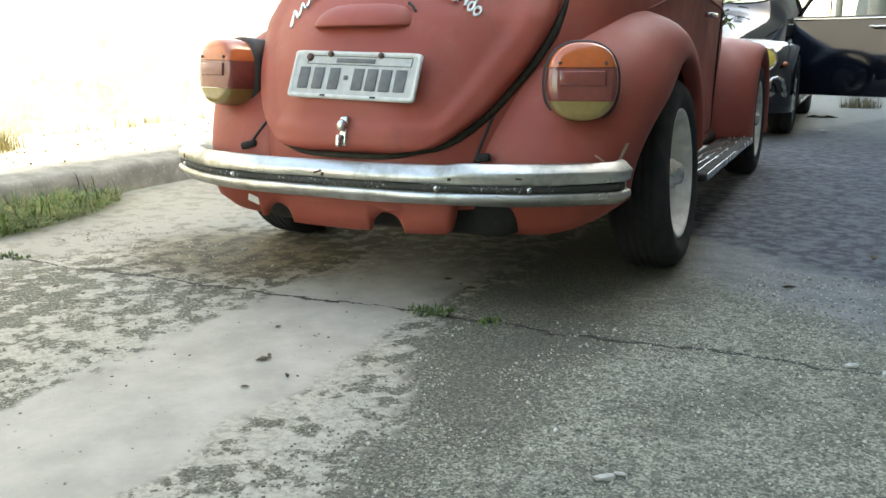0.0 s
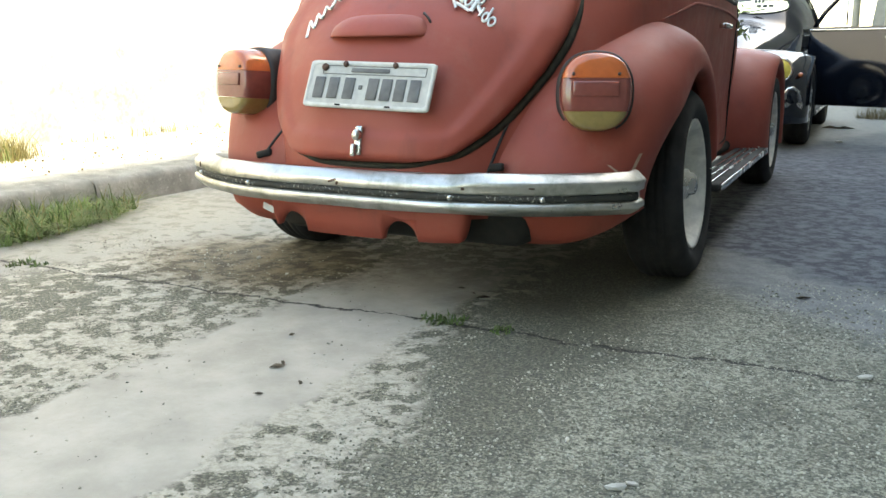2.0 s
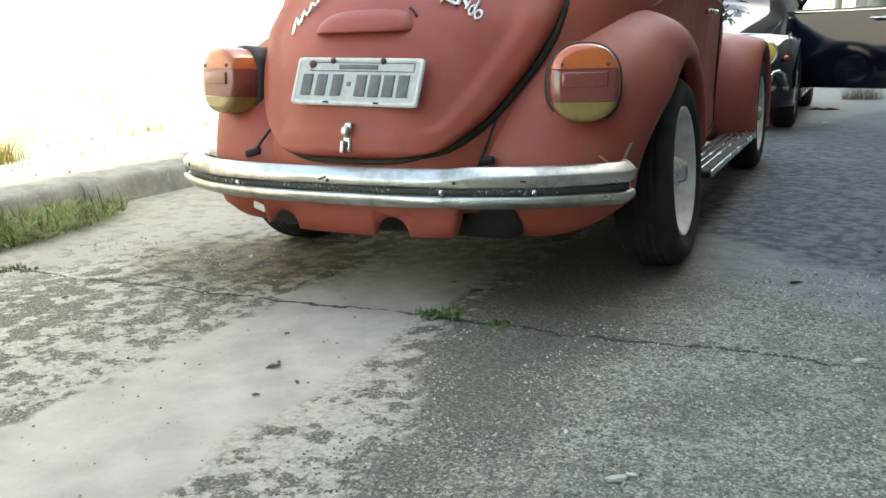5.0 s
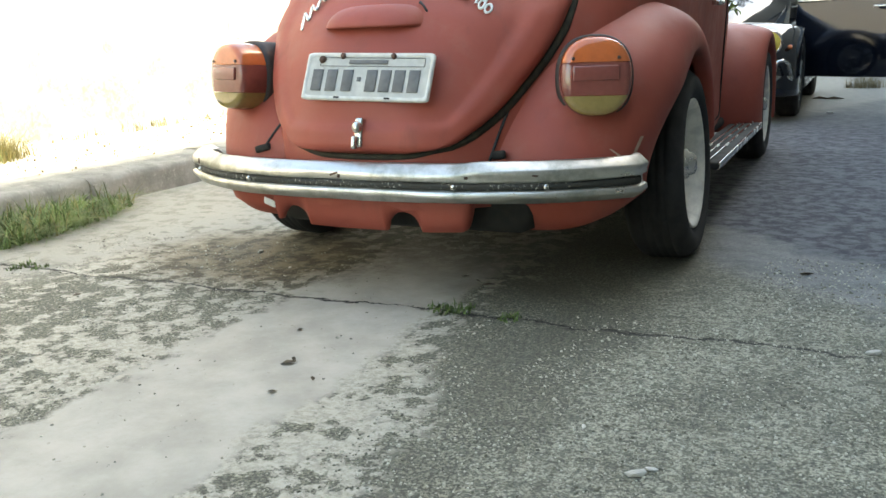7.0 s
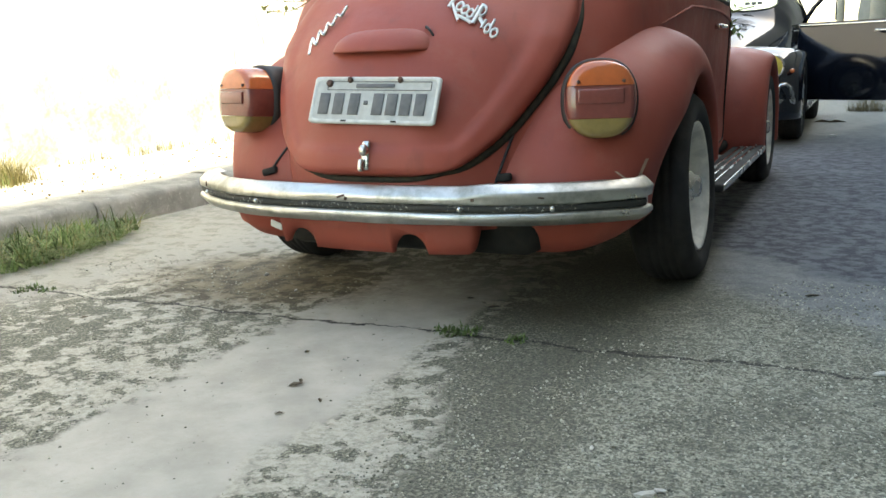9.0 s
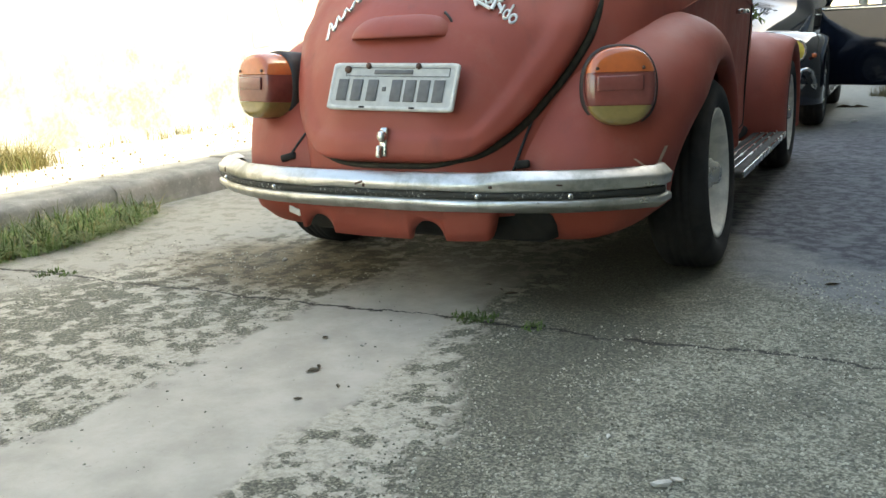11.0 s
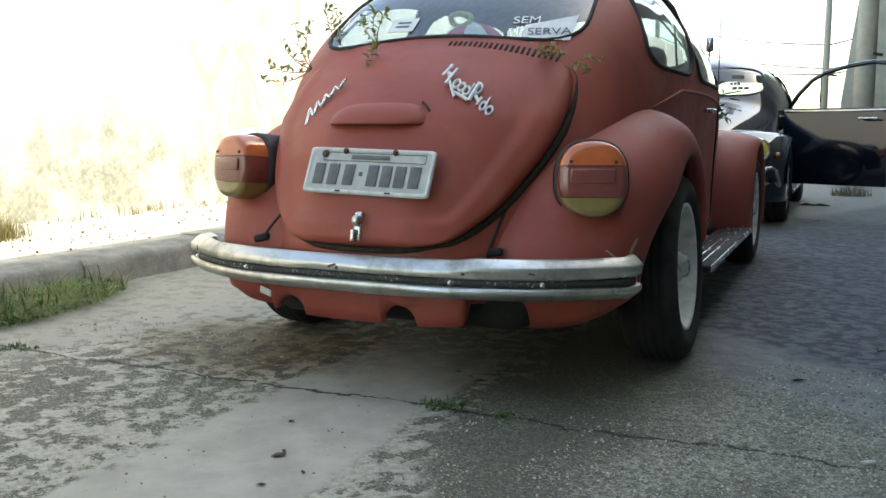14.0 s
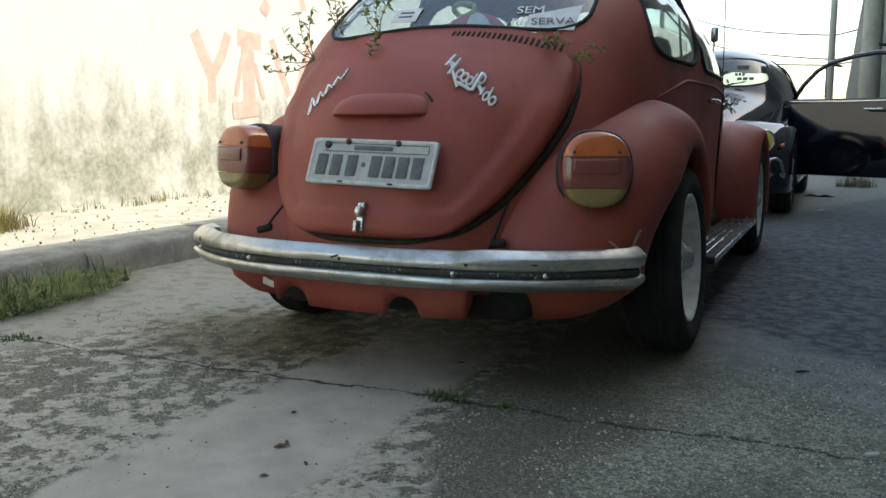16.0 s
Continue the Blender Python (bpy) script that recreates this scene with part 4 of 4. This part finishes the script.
def black_beetle():
    car = empty("small_car", pose(0.02, 9.03, 0.0, 0, 0, 180), "glossy black rounded old car, facing, with its door open", "car")
    build_shell(car, BLACK_PAINT, open_side=-1)
    for s in (1, -1):
        part("rear_wing", wing(s), BLACK_PAINT, car)
        part("front_wing", wing(s, False), BLACK_PAINT, car)
        wheel(car, 0.742, 0.862, 0.304, s, 0.5, (TYRE, BRIGHT, BRIGHT))
        wheel(car, 0.742, 3.25, 0.304, s, 0.0, (TYRE, BRIGHT, BRIGHT))
        lamp = new("headlamp")
        lamp.parent = car
        lamp.matrix_basis = pose(s * 0.555, 3.80, 0.60, 0, 0, 0)
        part("lamp_ring", lathe([(-0.10, 0.09), (0.0, 0.095), (0.035, 0.092), (0.042, 0.086), (0.036, 0.080)], 32, "y"), BRIGHT, lamp)
        part("lamp_glass", lathe([(0.036, 0.082), (0.050, 0.06), (0.058, 0.03), (0.060, 0.0)], 32, "y"), HEADLIGHT, lamp, "yellow headlamp glass")
        ind = part("indicator", lathe([(-0.06, 0.018), (0.01, 0.017), (0.02, 0.010), (0.022, 0.0)], 20, "y"), AMBER, car, "small orange indicator")
        ind.location = (s * 0.70, 3.765, 0.565)
        hoop = [(s * 0.61, 3.88, 0.36), (s * 0.615, 3.92, 0.43), (s * 0.635, 3.92, 0.465), (s * 0.67, 3.91, 0.47), (s * 0.705, 3.89, 0.445), (s * 0.72, 3.86, 0.36)]
        part("bumper_hoop", tube(hoop, 0.014, 8), BRIGHT, car)
    geo = bumper_blade([(0.04, 0.375), (0.01, 0.372), (0.0, 0.352), (0.0, 0.325), (0.01, 0.305), (0.04, 0.30)])
    part("front_bumper", ([(x, 3.99 - y, z) for x, y, z in geo[0]], [f[::-1] for f in geo[1]]), BRIGHT, car)
    part("hood_trim", tube([(0, 3.0 + 0.9 * k / 16, TOP(3.0 + 0.9 * k / 16) + 0.004) for k in range(17)], 0.006, 6), BRIGHT, car)
    part("wiper", tube([(-0.1, 2.80, 1.06), (-0.30, 2.74, 1.10)], 0.005, 6), WIRE, car)
    part("screen_sticker", box(-0.26, 2.665, 1.225, 0.10, 0.002, 0.035, 0.0005), INK, car)
    for x, z, w in ((-0.24, 1.165, 0.09), (-0.29, 1.125, 0.15)):
        for k in range(3):
            part("sticker_bar", box(x - w * (k - 1) * 0.34, 2.665 + (1.225 - z) * 0.6, z, w * 0.26, 0.002, 0.024, 0.0005), INK, car)
    open_door(car, pose(-0.68, 2.62, 0), 180 - 25)
    return car


car = red_beetle()
black_beetle()


# ---- writing and paint on the wall ----
Y_STROKES = [stroke([(3.60, 1.45), (3.70, 1.28), (3.80, 1.12)], 0.12), stroke([(4.02, 1.47), (3.93, 1.28), (3.80, 1.12), (3.795, 0.90)], 0.10)]
I_STROKES = [stroke([(4.14, 1.455), (4.48, 1.43)], 0.14), stroke([(4.28, 1.42), (4.29, 0.90)], 0.17), stroke([(4.20, 1.28), (4.10, 0.96)], 0.05), stroke([(4.37, 1.25), (4.50, 0.94)], 0.05), stroke([(4.05, 0.837), (4.41, 0.867)], 0.14)]
V_STROKES = [stroke([(4.63, 1.47), (4.75, 1.2), (4.89, 0.98)], 0.09), stroke([(5.10, 2.0), (5.15, 1.77)], 0.09), stroke([(5.0, 0.98), (5.25, 1.5)], 0.09)]
for strokes in (Y_STROKES, I_STROKES, V_STROKES, [stroke([(4.03, 1.95), (4.06, 1.80)], 0.13), stroke([(4.50, 1.77), (4.60, 1.70)], 0.13)]):
    letter = empty("graffiti_letter", Matrix(), "large faded red letter sprayed on white wall", "graffiti", "letters sprayed on the wall")
    for k, (v, f) in enumerate(strokes):
        part("paint_stroke", ([(x + 0.0008 * k, y, z) for x, y, z in v], f), GRAFFITI, letter, smooth=False)


# ---- plants ----
def grass_patch(name, spots, mat, label, blade=0.12, count=60, spread=0.12, sprawl=1.3, width=1.0):
    vs, fs = [], []
    for cx, cy, cz, k in spots:
        for _ in range(int(count * k)):
            a, r = random.uniform(0, 6.283), spread * math.sqrt(random.random()) * k
            x, y, h = cx + r * math.cos(a), cy + r * math.sin(a) * 1.4, blade * random.uniform(0.45, 1.15) * k
            lean, d, w = random.uniform(0.2, sprawl), random.uniform(0, 6.283), random.uniform(0.0014, 0.0034) * width
            ux, uy = math.cos(d), math.sin(d)
            b = len(vs)
            for t in (0, 0.4, 0.75, 1.0):
                px, py, pz = x + ux * lean * h * t * t, y + uy * lean * h * t * t, cz + h * t * (1 - 0.3 * lean * t)
                ww = w * (1 - t) + 0.0003
                vs += [(px - uy * ww, py + ux * ww, pz), (px + uy * ww, py - ux * ww, pz)]
            fs += [(b, b + 1, b + 3, b + 2), (b + 2, b + 3, b + 5, b + 4), (b + 4, b + 5, b + 7, b + 6)]
    return tagged(part(name, (vs, fs), mat), label, "grass", kind="stuff")


foot = [(KERB_X + random.uniform(0.03, 0.24), y + random.uniform(-0.05, 0.05), 0, random.uniform(0.35, 1.3)) for y in [-0.25 + 1.2 * k / 28 for k in range(29)]]
grass_patch("kerb_grass", foot, GRASS, "low green grass growing at the kerb foot", 0.105, 260, 0.14, 2.9, 1.7)
grass_patch("kerb_grass", [(x, y, 0, k * 0.9) for x, y, z, k in foot[::2]], DRYGRASS, "dry straw among the kerb grass", 0.12, 90, 0.16, 2.7, 1.4)
grass_patch("pavement_grass", [(-3.22 + random.uniform(-0.2, 0.15), 1.15 + 0.025 * k, PAVE_Z, random.uniform(0.5, 1.1)) for k in range(14)], DRYGRASS, "sunlit yellow grass tuft on the pavement", 0.22, 110, 0.15)
grass_patch("pavement_grass", [(-3.22 + random.uniform(-0.2, 0.15), 1.15 + 0.035 * k, PAVE_Z, random.uniform(0.5, 0.9)) for k in range(10)], GRASS, "green blades in the pavement grass", 0.17, 45, 0.15)
grass_patch("wall_foot_grass", [(WALL_X + random.uniform(0.03, 0.16), random.uniform(0.5, 8), PAVE_Z + 0.02, random.uniform(0.3, 0.7)) for k in range(40)], DRYGRASS, "sparse dry grass along the wall foot", 0.16, 26, 0.10)
grass_patch("crack_moss", [(0.25, 0.045, 0, 0.45), (0.29, 0.05, 0, 0.35), (0.21, 0.05, 0, 0.35), (0.43, 0.03, 0, 0.35), (-1.38, 0.02, 0, 0.45), (-1.30, 0.03, 0, 0.3)], GRASS, "tiny green tufts in the road crack", 0.045, 150, 0.09)
grass_patch("road_weed", [(1.20, 9.3, 0, 1.0), (1.36, 9.35, 0, 0.9), (1.28, 9.2, 0, 1.0), (1.12, 9.25, 0, 0.6)], STEM, "dark dry weed clump on the far roadside", 0.22, 90, 0.14)


def leaf(p, d, size):
    """A pointed leaf, folded a little along its rib."""
    d = d.normalized()
    s = d.cross(Vector((0.2, 0.3, 1))).normalized() * size * 0.24
    up = s.cross(d).normalized() * size * 0.08
    return [p, p + d * size * 0.45 + s + up, p + d * size, p + d * size * 0.45 - s + up, p + d * size * 0.5], [(0, 1, 4), (1, 2, 4), (2, 3, 4), (3, 0, 4)]


def weed(name, root, stems, size, label):
    """A spindly weed: bent stems, each with small leaves."""
    plant = empty(name, Matrix.Translation(root), label, "weed", "weeds growing on the red car")
    for sx, sy, sz in stems:
        tip = Vector((sx, sy, sz))
        bow = tip.cross(Vector((0.3, 1, 0.2))).normalized() * tip.length * 0.12
        pts = [tip * t + bow * math.sin(math.pi * t) for t in [k / 7 for k in range(8)]]
        stem = part("stem", tube(pts, [0.0022 * (1 - 0.7 * k / 7) for k in range(8)], 5), STEM, plant)
        g = ([], [])
        for k in range(2, 8):
            for _ in range(3 if k > 4 else 2):
                d = Vector((random.uniform(-1, 1), random.uniform(-1, 0.6), random.uniform(-0.5, 0.9)))
                g = joined(g, leaf(pts[k], d, size * random.uniform(0.6, 1.2)))
        part("leaves", g, LEAF, stem, smooth=False)
    return plant


weed("lid_weed", (-0.17, 0.465, 1.02), [(0.01, -0.03, 0.10), (-0.05, -0.02, 0.085), (0.05, -0.03, 0.09), (0.0, -0.075, -0.06), (0.015, -0.055, -0.02)], 0.030, "green weed sprouting from the lid seam")
weed("lid_weed", (0.40, 0.50, 0.965), [(0.05, -0.03, 0.0), (0.02, -0.03, 0.03), (-0.02, -0.03, 0.02)], 0.022, "small weed in the louvre corner")
weed("lid_weed", (0.46, 0.50, 0.93), [(0.10, -0.06, 0.015), (0.07, -0.06, -0.02)], 0.022, "trailing weed beside the rear window")
weed("lid_weed", (-0.44, 0.50, 0.95), [(-0.16, -0.02, 0.02), (-0.12, 0.0, 0.09), (-0.06, 0.0, 0.15), (-0.19, -0.02, -0.03), (-0.02, 0.02, 0.17)], 0.030, "straggling weed at the rear window corner")
weed("lid_weed", (-0.36, 0.56, 1.03), [(-0.06, 0.0, 0.12), (0.0, 0.0, 0.10), (-0.03, 0.0, 0.14)], 0.028, "thin weed at the window seal")
weed("cowl_weed", (0.56, 2.80, 0.76), [(0.02, -0.02, 0.22), (0.05, 0.0, 0.18), (0.0, -0.03, 0.15), (0.04, -0.02, 0.11), (0.07, -0.02, 0.06)], 0.05, "bluish green weed at the windscreen foot")


# ---- in and on the rear window ----
def writing(name, body, size, m, mat, label, parent):
    cu = bpy.data.curves.new(name, "FONT")
    cu.body, cu.size, cu.extrude = body, size, 0.0004
    tmp = bpy.data.objects.new(name, cu)
    me = bpy.data.meshes.new_from_object(tmp)
    bpy.data.objects.remove(tmp)
    me.materials.clear()
    me.materials.append(mat)
    ob = new(name, me)
    ob.parent, ob.matrix_basis = parent, m
    return tagged(ob, label)


def pane_pose(x, z, off=0.004):
    """A pose on the rear pane, x to the right and y up the glass."""
    p, px, pz = onto(x, z, off), onto(x + 0.05, z, off), onto(x, z + 0.03, off)
    ex = (px - p).normalized()
    ez = ((pz - p) - ex * ex.dot(pz - p)).normalized()
    return Matrix((ex, ez, ex.cross(ez))).transposed().to_4x4(), p


rot, p = pane_pose(0.24, 1.075)
writing("sticker_word", "SEM", 0.052, Matrix.Translation(p) @ rot, STICKER, "white SEM lettering on the glass", car)
rot, p = pane_pose(0.24, 1.034)
writing("sticker_word", "RE", 0.048, Matrix.Translation(onto(0.24, 1.034, 0.006)) @ rot, STICKER, "white start of the word RESERVA", car)
rot, p = pane_pose(0.30, 1.032)
writing("sticker_word", "SERVA", 0.048, Matrix.Translation(onto(0.302, 1.031, 0.008)) @ rot, INK, "grey end of the word RESERVA", car)
# white band standing in for the brightness seen through this part of the pane
rows = [[onto(x, z0 + (z1 - z0) * k / 3, 0.005) for k in range(4)] for x, z0, z1 in ((0.285, 1.028, 1.068), (0.34, 1.022, 1.078), (0.39, 1.016, 1.09), (0.43, 1.014, 1.10))]
part("sticker", grid(rows), STICKER, car, "white band painted for the brightness behind the glass", smooth=False)
rot, p = pane_pose(-0.145, 1.088)
part("sticker", moved(box(0, 0, 0, 0.095, 0.075, 0.001, 0.0004), Matrix.Translation(p) @ rot), STICKER, car, "small white sticker on the glass", smooth=False)
for dz in (0.012, -0.010):
    part("sticker_bar", moved(box(0, dz, 0.0012, 0.05, 0.010, 0.0008, 0.0003), Matrix.Translation(p) @ rot), INK, car, smooth=False)

cap = empty("striped_cap", pose(0.06, 0.70, 0.945), "red and white striped cap on the parcel shelf", "cap")
for k in range(8):
    a0, a1 = k * math.pi / 4, (k + 1) * math.pi / 4
    rows = [[(0.15 * math.cos(a) * math.cos(t), 0.10 * math.sin(a) * math.cos(t), 0.155 * math.sin(t)) for t in [math.pi / 2 * j / 8 for j in range(9)]] for a in [a0 + (a1 - a0) * i / 5 for i in range(6)]]
    part("cap_panel", grid(rows), CLOTH_RED if k % 2 else CLOTH_WHITE, cap)
ring = [(0.036 * math.cos(a), 0.010 * math.sin(a * 2), 0.020 * math.sin(a)) for a in [2 * math.pi * k / 28 for k in range(28)]]
tagged(part("plastic_ring", tube(ring, 0.009, 8, True), LIME), "yellow-green plastic ring lying on a cap", "ring").location = (0.03, 0.68, 1.108)


# ---- poles, cables and the far street ----
def street_pole(x, y, h, r, label):
    pole = empty("utility_pole", pose(x, y, 0), label, "pole", "poles along the street")
    part("shaft", tube([(0, 0, 0), (0, 0, h / 2), (0, 0, h)], (r * 1.25, r, r * 0.8), 16), CONCRETE, pole)
    part("cross_arm", box(0, 0, h - 0.6, 1.6, 0.09, 0.11, 0.01), CONCRETE, pole)
    for k in (-0.7, -0.25, 0.25, 0.7):
        part("insulator", lathe([(0, 0.05), (0.05, 0.055), (0.08, 0.03), (0.14, 0.03), (0.15, 0.0)], 12, "z"), PLASTER, pole).location = (k, 0, h - 0.545)
    part("bracket", tube([(0.02, -0.12, 2.3), (0.30, -0.12, 2.25)], 0.03, 6), WIRE, pole)
    return pole


street_pole(0.50, 25, 8.5, 0.085, "grey concrete utility pole standing by the street")
street_pole(1.42, 18, 9.0, 0.17, "thick pale concrete utility pole near the road edge")
rows = [[(0.98 + 0.0, 20.0, 0.0), (0.98, 20.0, 1.4), (1.28, 20.0, 4.1), (1.5, 20.0, 5.5)], [(3.2, 20.0, 0.0), (3.2, 20.0, 1.4), (3.2, 20.0, 4.1), (3.2, 20.0, 5.5)]]
slab = joined(grid(rows), grid([[(x, 20.25, z) for x, y, z in r] for r in rows[::-1]]), grid([rows[0], [(x, 20.25, z) for x, y, z in rows[0]]]))
tagged(part("gable_wall", slab, CONCRETE, smooth=False), "pale grey sloping concrete wall beyond the cars", "wall", kind="structure")
street_pole(-7.5, 42, 8.5, 0.13, "far concrete utility pole down the street")
for k, (z0, z1) in enumerate(((5.3, 2.45), (4.6, 2.3), (6.2, 3.1))):
    pts = [(-7.5 + 8.06 * t, 42 - 17.0 * t, z0 + (z1 - z0) * t - 0.35 * math.sin(math.pi * t)) for t in [i / 24 for i in range(25)]]
    tagged(part("overhead_cable", tube(pts, 0.021, 5), WIRE), "thin dark overhead cable between two poles", "cable", "cables over the street")
    pts = [(0.56 + 2.64 * t, 25 - 5.0 * t, z1 + 0.5 * t - 0.12 * math.sin(math.pi * t)) for t in [i / 12 for i in range(13)]]
    tagged(part("overhead_cable", tube(pts, 0.021, 5), WIRE), "thin dark overhead cable from pole to wall", "cable", "cables over the street")


# ---- loose bits on the road ----
def pebble(r):
    bm = bmesh.new()
    bmesh.ops.create_icosphere(bm, subdivisions=1, radius=r)
    for v in bm.verts:
        v.co *= 1 + 0.35 * noise.noise(v.co * (2 / r) + Vector((r * 900, 0, 0)))
        v.co.z *= 0.55
    return bm


STONE = ground_material("pale_stone_chip", (0.56, 0.55, 0.49), (0.70, 0.68, 0.61), (0.42, 0.40, 0.35), 40)
STRAW = plain("pale_straw_debris", (0.30, 0.23, 0.14), 0.85, vary=0.4)
LITTER = plain("dry_brown_leaf", (0.11, 0.085, 0.05), 0.8, vary=0.4)
def grit_material():
    n = Nodes("mixed_road_grit")
    g = n.t.nodes.new("ShaderNodeNewGeometry")
    c = n.mix(n.ramp(g.outputs["Random Per Island"], 0.1, 1.0), (0.11, 0.107, 0.08), (0.52, 0.505, 0.41))
    return n.done(c, 0.9)


def grit(count, x0, x1, y0, y1, big):
    """Small angular stones bedded in the worn surface."""
    vs, fs = [], []
    for _ in range(count):
        x, y, r = random.uniform(x0, x1), random.uniform(y0, y1), 0.0016 + big * random.random() ** 3
        if noise.noise((x * 3, y * 3, 0)) < -0.25 or (0.0 < x < 1.0 and y > 0.12 and r < 0.006):
            continue
        b = len(vs)
        t = random.uniform(0, 6.28)
        q = [(math.cos(a + t) * r * random.uniform(0.7, 1.3), math.sin(a + t) * r * random.uniform(0.7, 1.3)) for a in (0, 1.5, 3.1, 4.6)]
        vs += [(x + u, y + v, -0.001) for u, v in q] + [(x + u * 0.55, y + v * 0.55, r * random.uniform(0.35, 0.7)) for u, v in q]
        fs += [(b + 4, b + 5, b + 6, b + 7)] + [(b + k, b + (k + 1) % 4, b + 4 + (k + 1) % 4, b + 4 + k) for k in range(4)]
    return vs, fs


GRIT = grit_material()
tagged(part("road_grit", joined(grit(15000, 0.36, 1.7, -1.2, 0.9, 0.0040), grit(4000, -1.5, -0.26, -1.0, 0.6, 0.0036), grit(350, -0.26, 0.30, -1.3, 1.0, 0.003)), GRIT, smooth=False), "bared pale and dark grit of the road surface", "grit", kind="stuff")
for x, y, r in ((0.935, -0.70, 0.016), (0.955, -0.675, 0.010), (1.30, 0.05, 0.016), (-0.68, 0.453, 0.013), (0.80, -0.55, 0.008), (1.37, 0.03, 0.012), (-0.45, 0.30, 0.008), (1.0, 6.02, 0.026)):
    ob = tagged(part("stone_chip", pebble(r), STONE, smooth=False), "small pale stone chip on the road", "stone", "stone chips on the road")
    ob.matrix_basis = pose(x, y, r * 0.3, 0, 0, 40 * r * 900) @ Matrix.Diagonal((1.5, 0.6, 0.8, 1))
for x, y, s, a in ((0.053, -0.473, 0.042, 0.9), (0.066, -0.44, 0.022, 2.0), (0.139, 0.374, 0.030, 0.2), (0.24, 0.297, 0.045, 0.5), (0.22, 0.33, 0.028, 2.4), (-0.05, -0.25, 0.02, 1.2), (0.12, -0.62, 0.025, 0.4), (-0.9, -0.2, 0.03, 1.0), (0.18, -0.53, 0.022, 2.2), (0.78, 7.6, 0.17, -0.1), (0.90, 7.56, 0.18, 0.05), (1.1, 0.7, 0.05, 0.4), (1.35, 1.2, 0.06, 1.4)):
    v, f = leaf(Vector((0, 0, 0)), Vector((math.cos(a), math.sin(a), 0.02)), s)
    ob = tagged(part("dry_leaf", (v + [(p[0], p[1], p[2] - 0.002) for p in v], f + [tuple(i + 5 for i in q[::-1]) for q in f]), LITTER, smooth=False), "curled dark dry leaf lying on the road", "leaf", "dry leaves on the road")
    ob.location = (x, y, 0.004)

vs, fs = [], []
for _ in range(700):
    x, y, r = random.uniform(WALL_X + 0.02, KERB_X - 0.27), random.uniform(0.2, 7.5), 0.002 + 0.010 * random.random() ** 3
    a = random.uniform(0, 6.28)
    b = len(vs)
    c, s = math.cos(a) * r, math.sin(a) * r
    z = PAVE_Z + 0.014 + 0.02 * ((KERB_X - 0.32 - x) / (KERB_X - 0.32 - WALL_X)) ** 3
    vs += [(x + c, y + s, z), (x - s * 0.5, y + c * 0.5, z + r * 0.5), (x - c, y - s, z + r * 0.2), (x + s * 0.5, y - c * 0.5, z + 0.3 * r), (x, y, z - 0.02)]
    fs += [(b, b + 1, b + 2, b + 3), (b, b + 4, b + 1), (b + 1, b + 4, b + 2), (b + 2, b + 4, b + 3), (b + 3, b + 4, b)]
tagged(part("pavement_debris", (vs, fs), STRAW, smooth=False), "dry brown debris strewn over the pavement", "debris", kind="stuff")
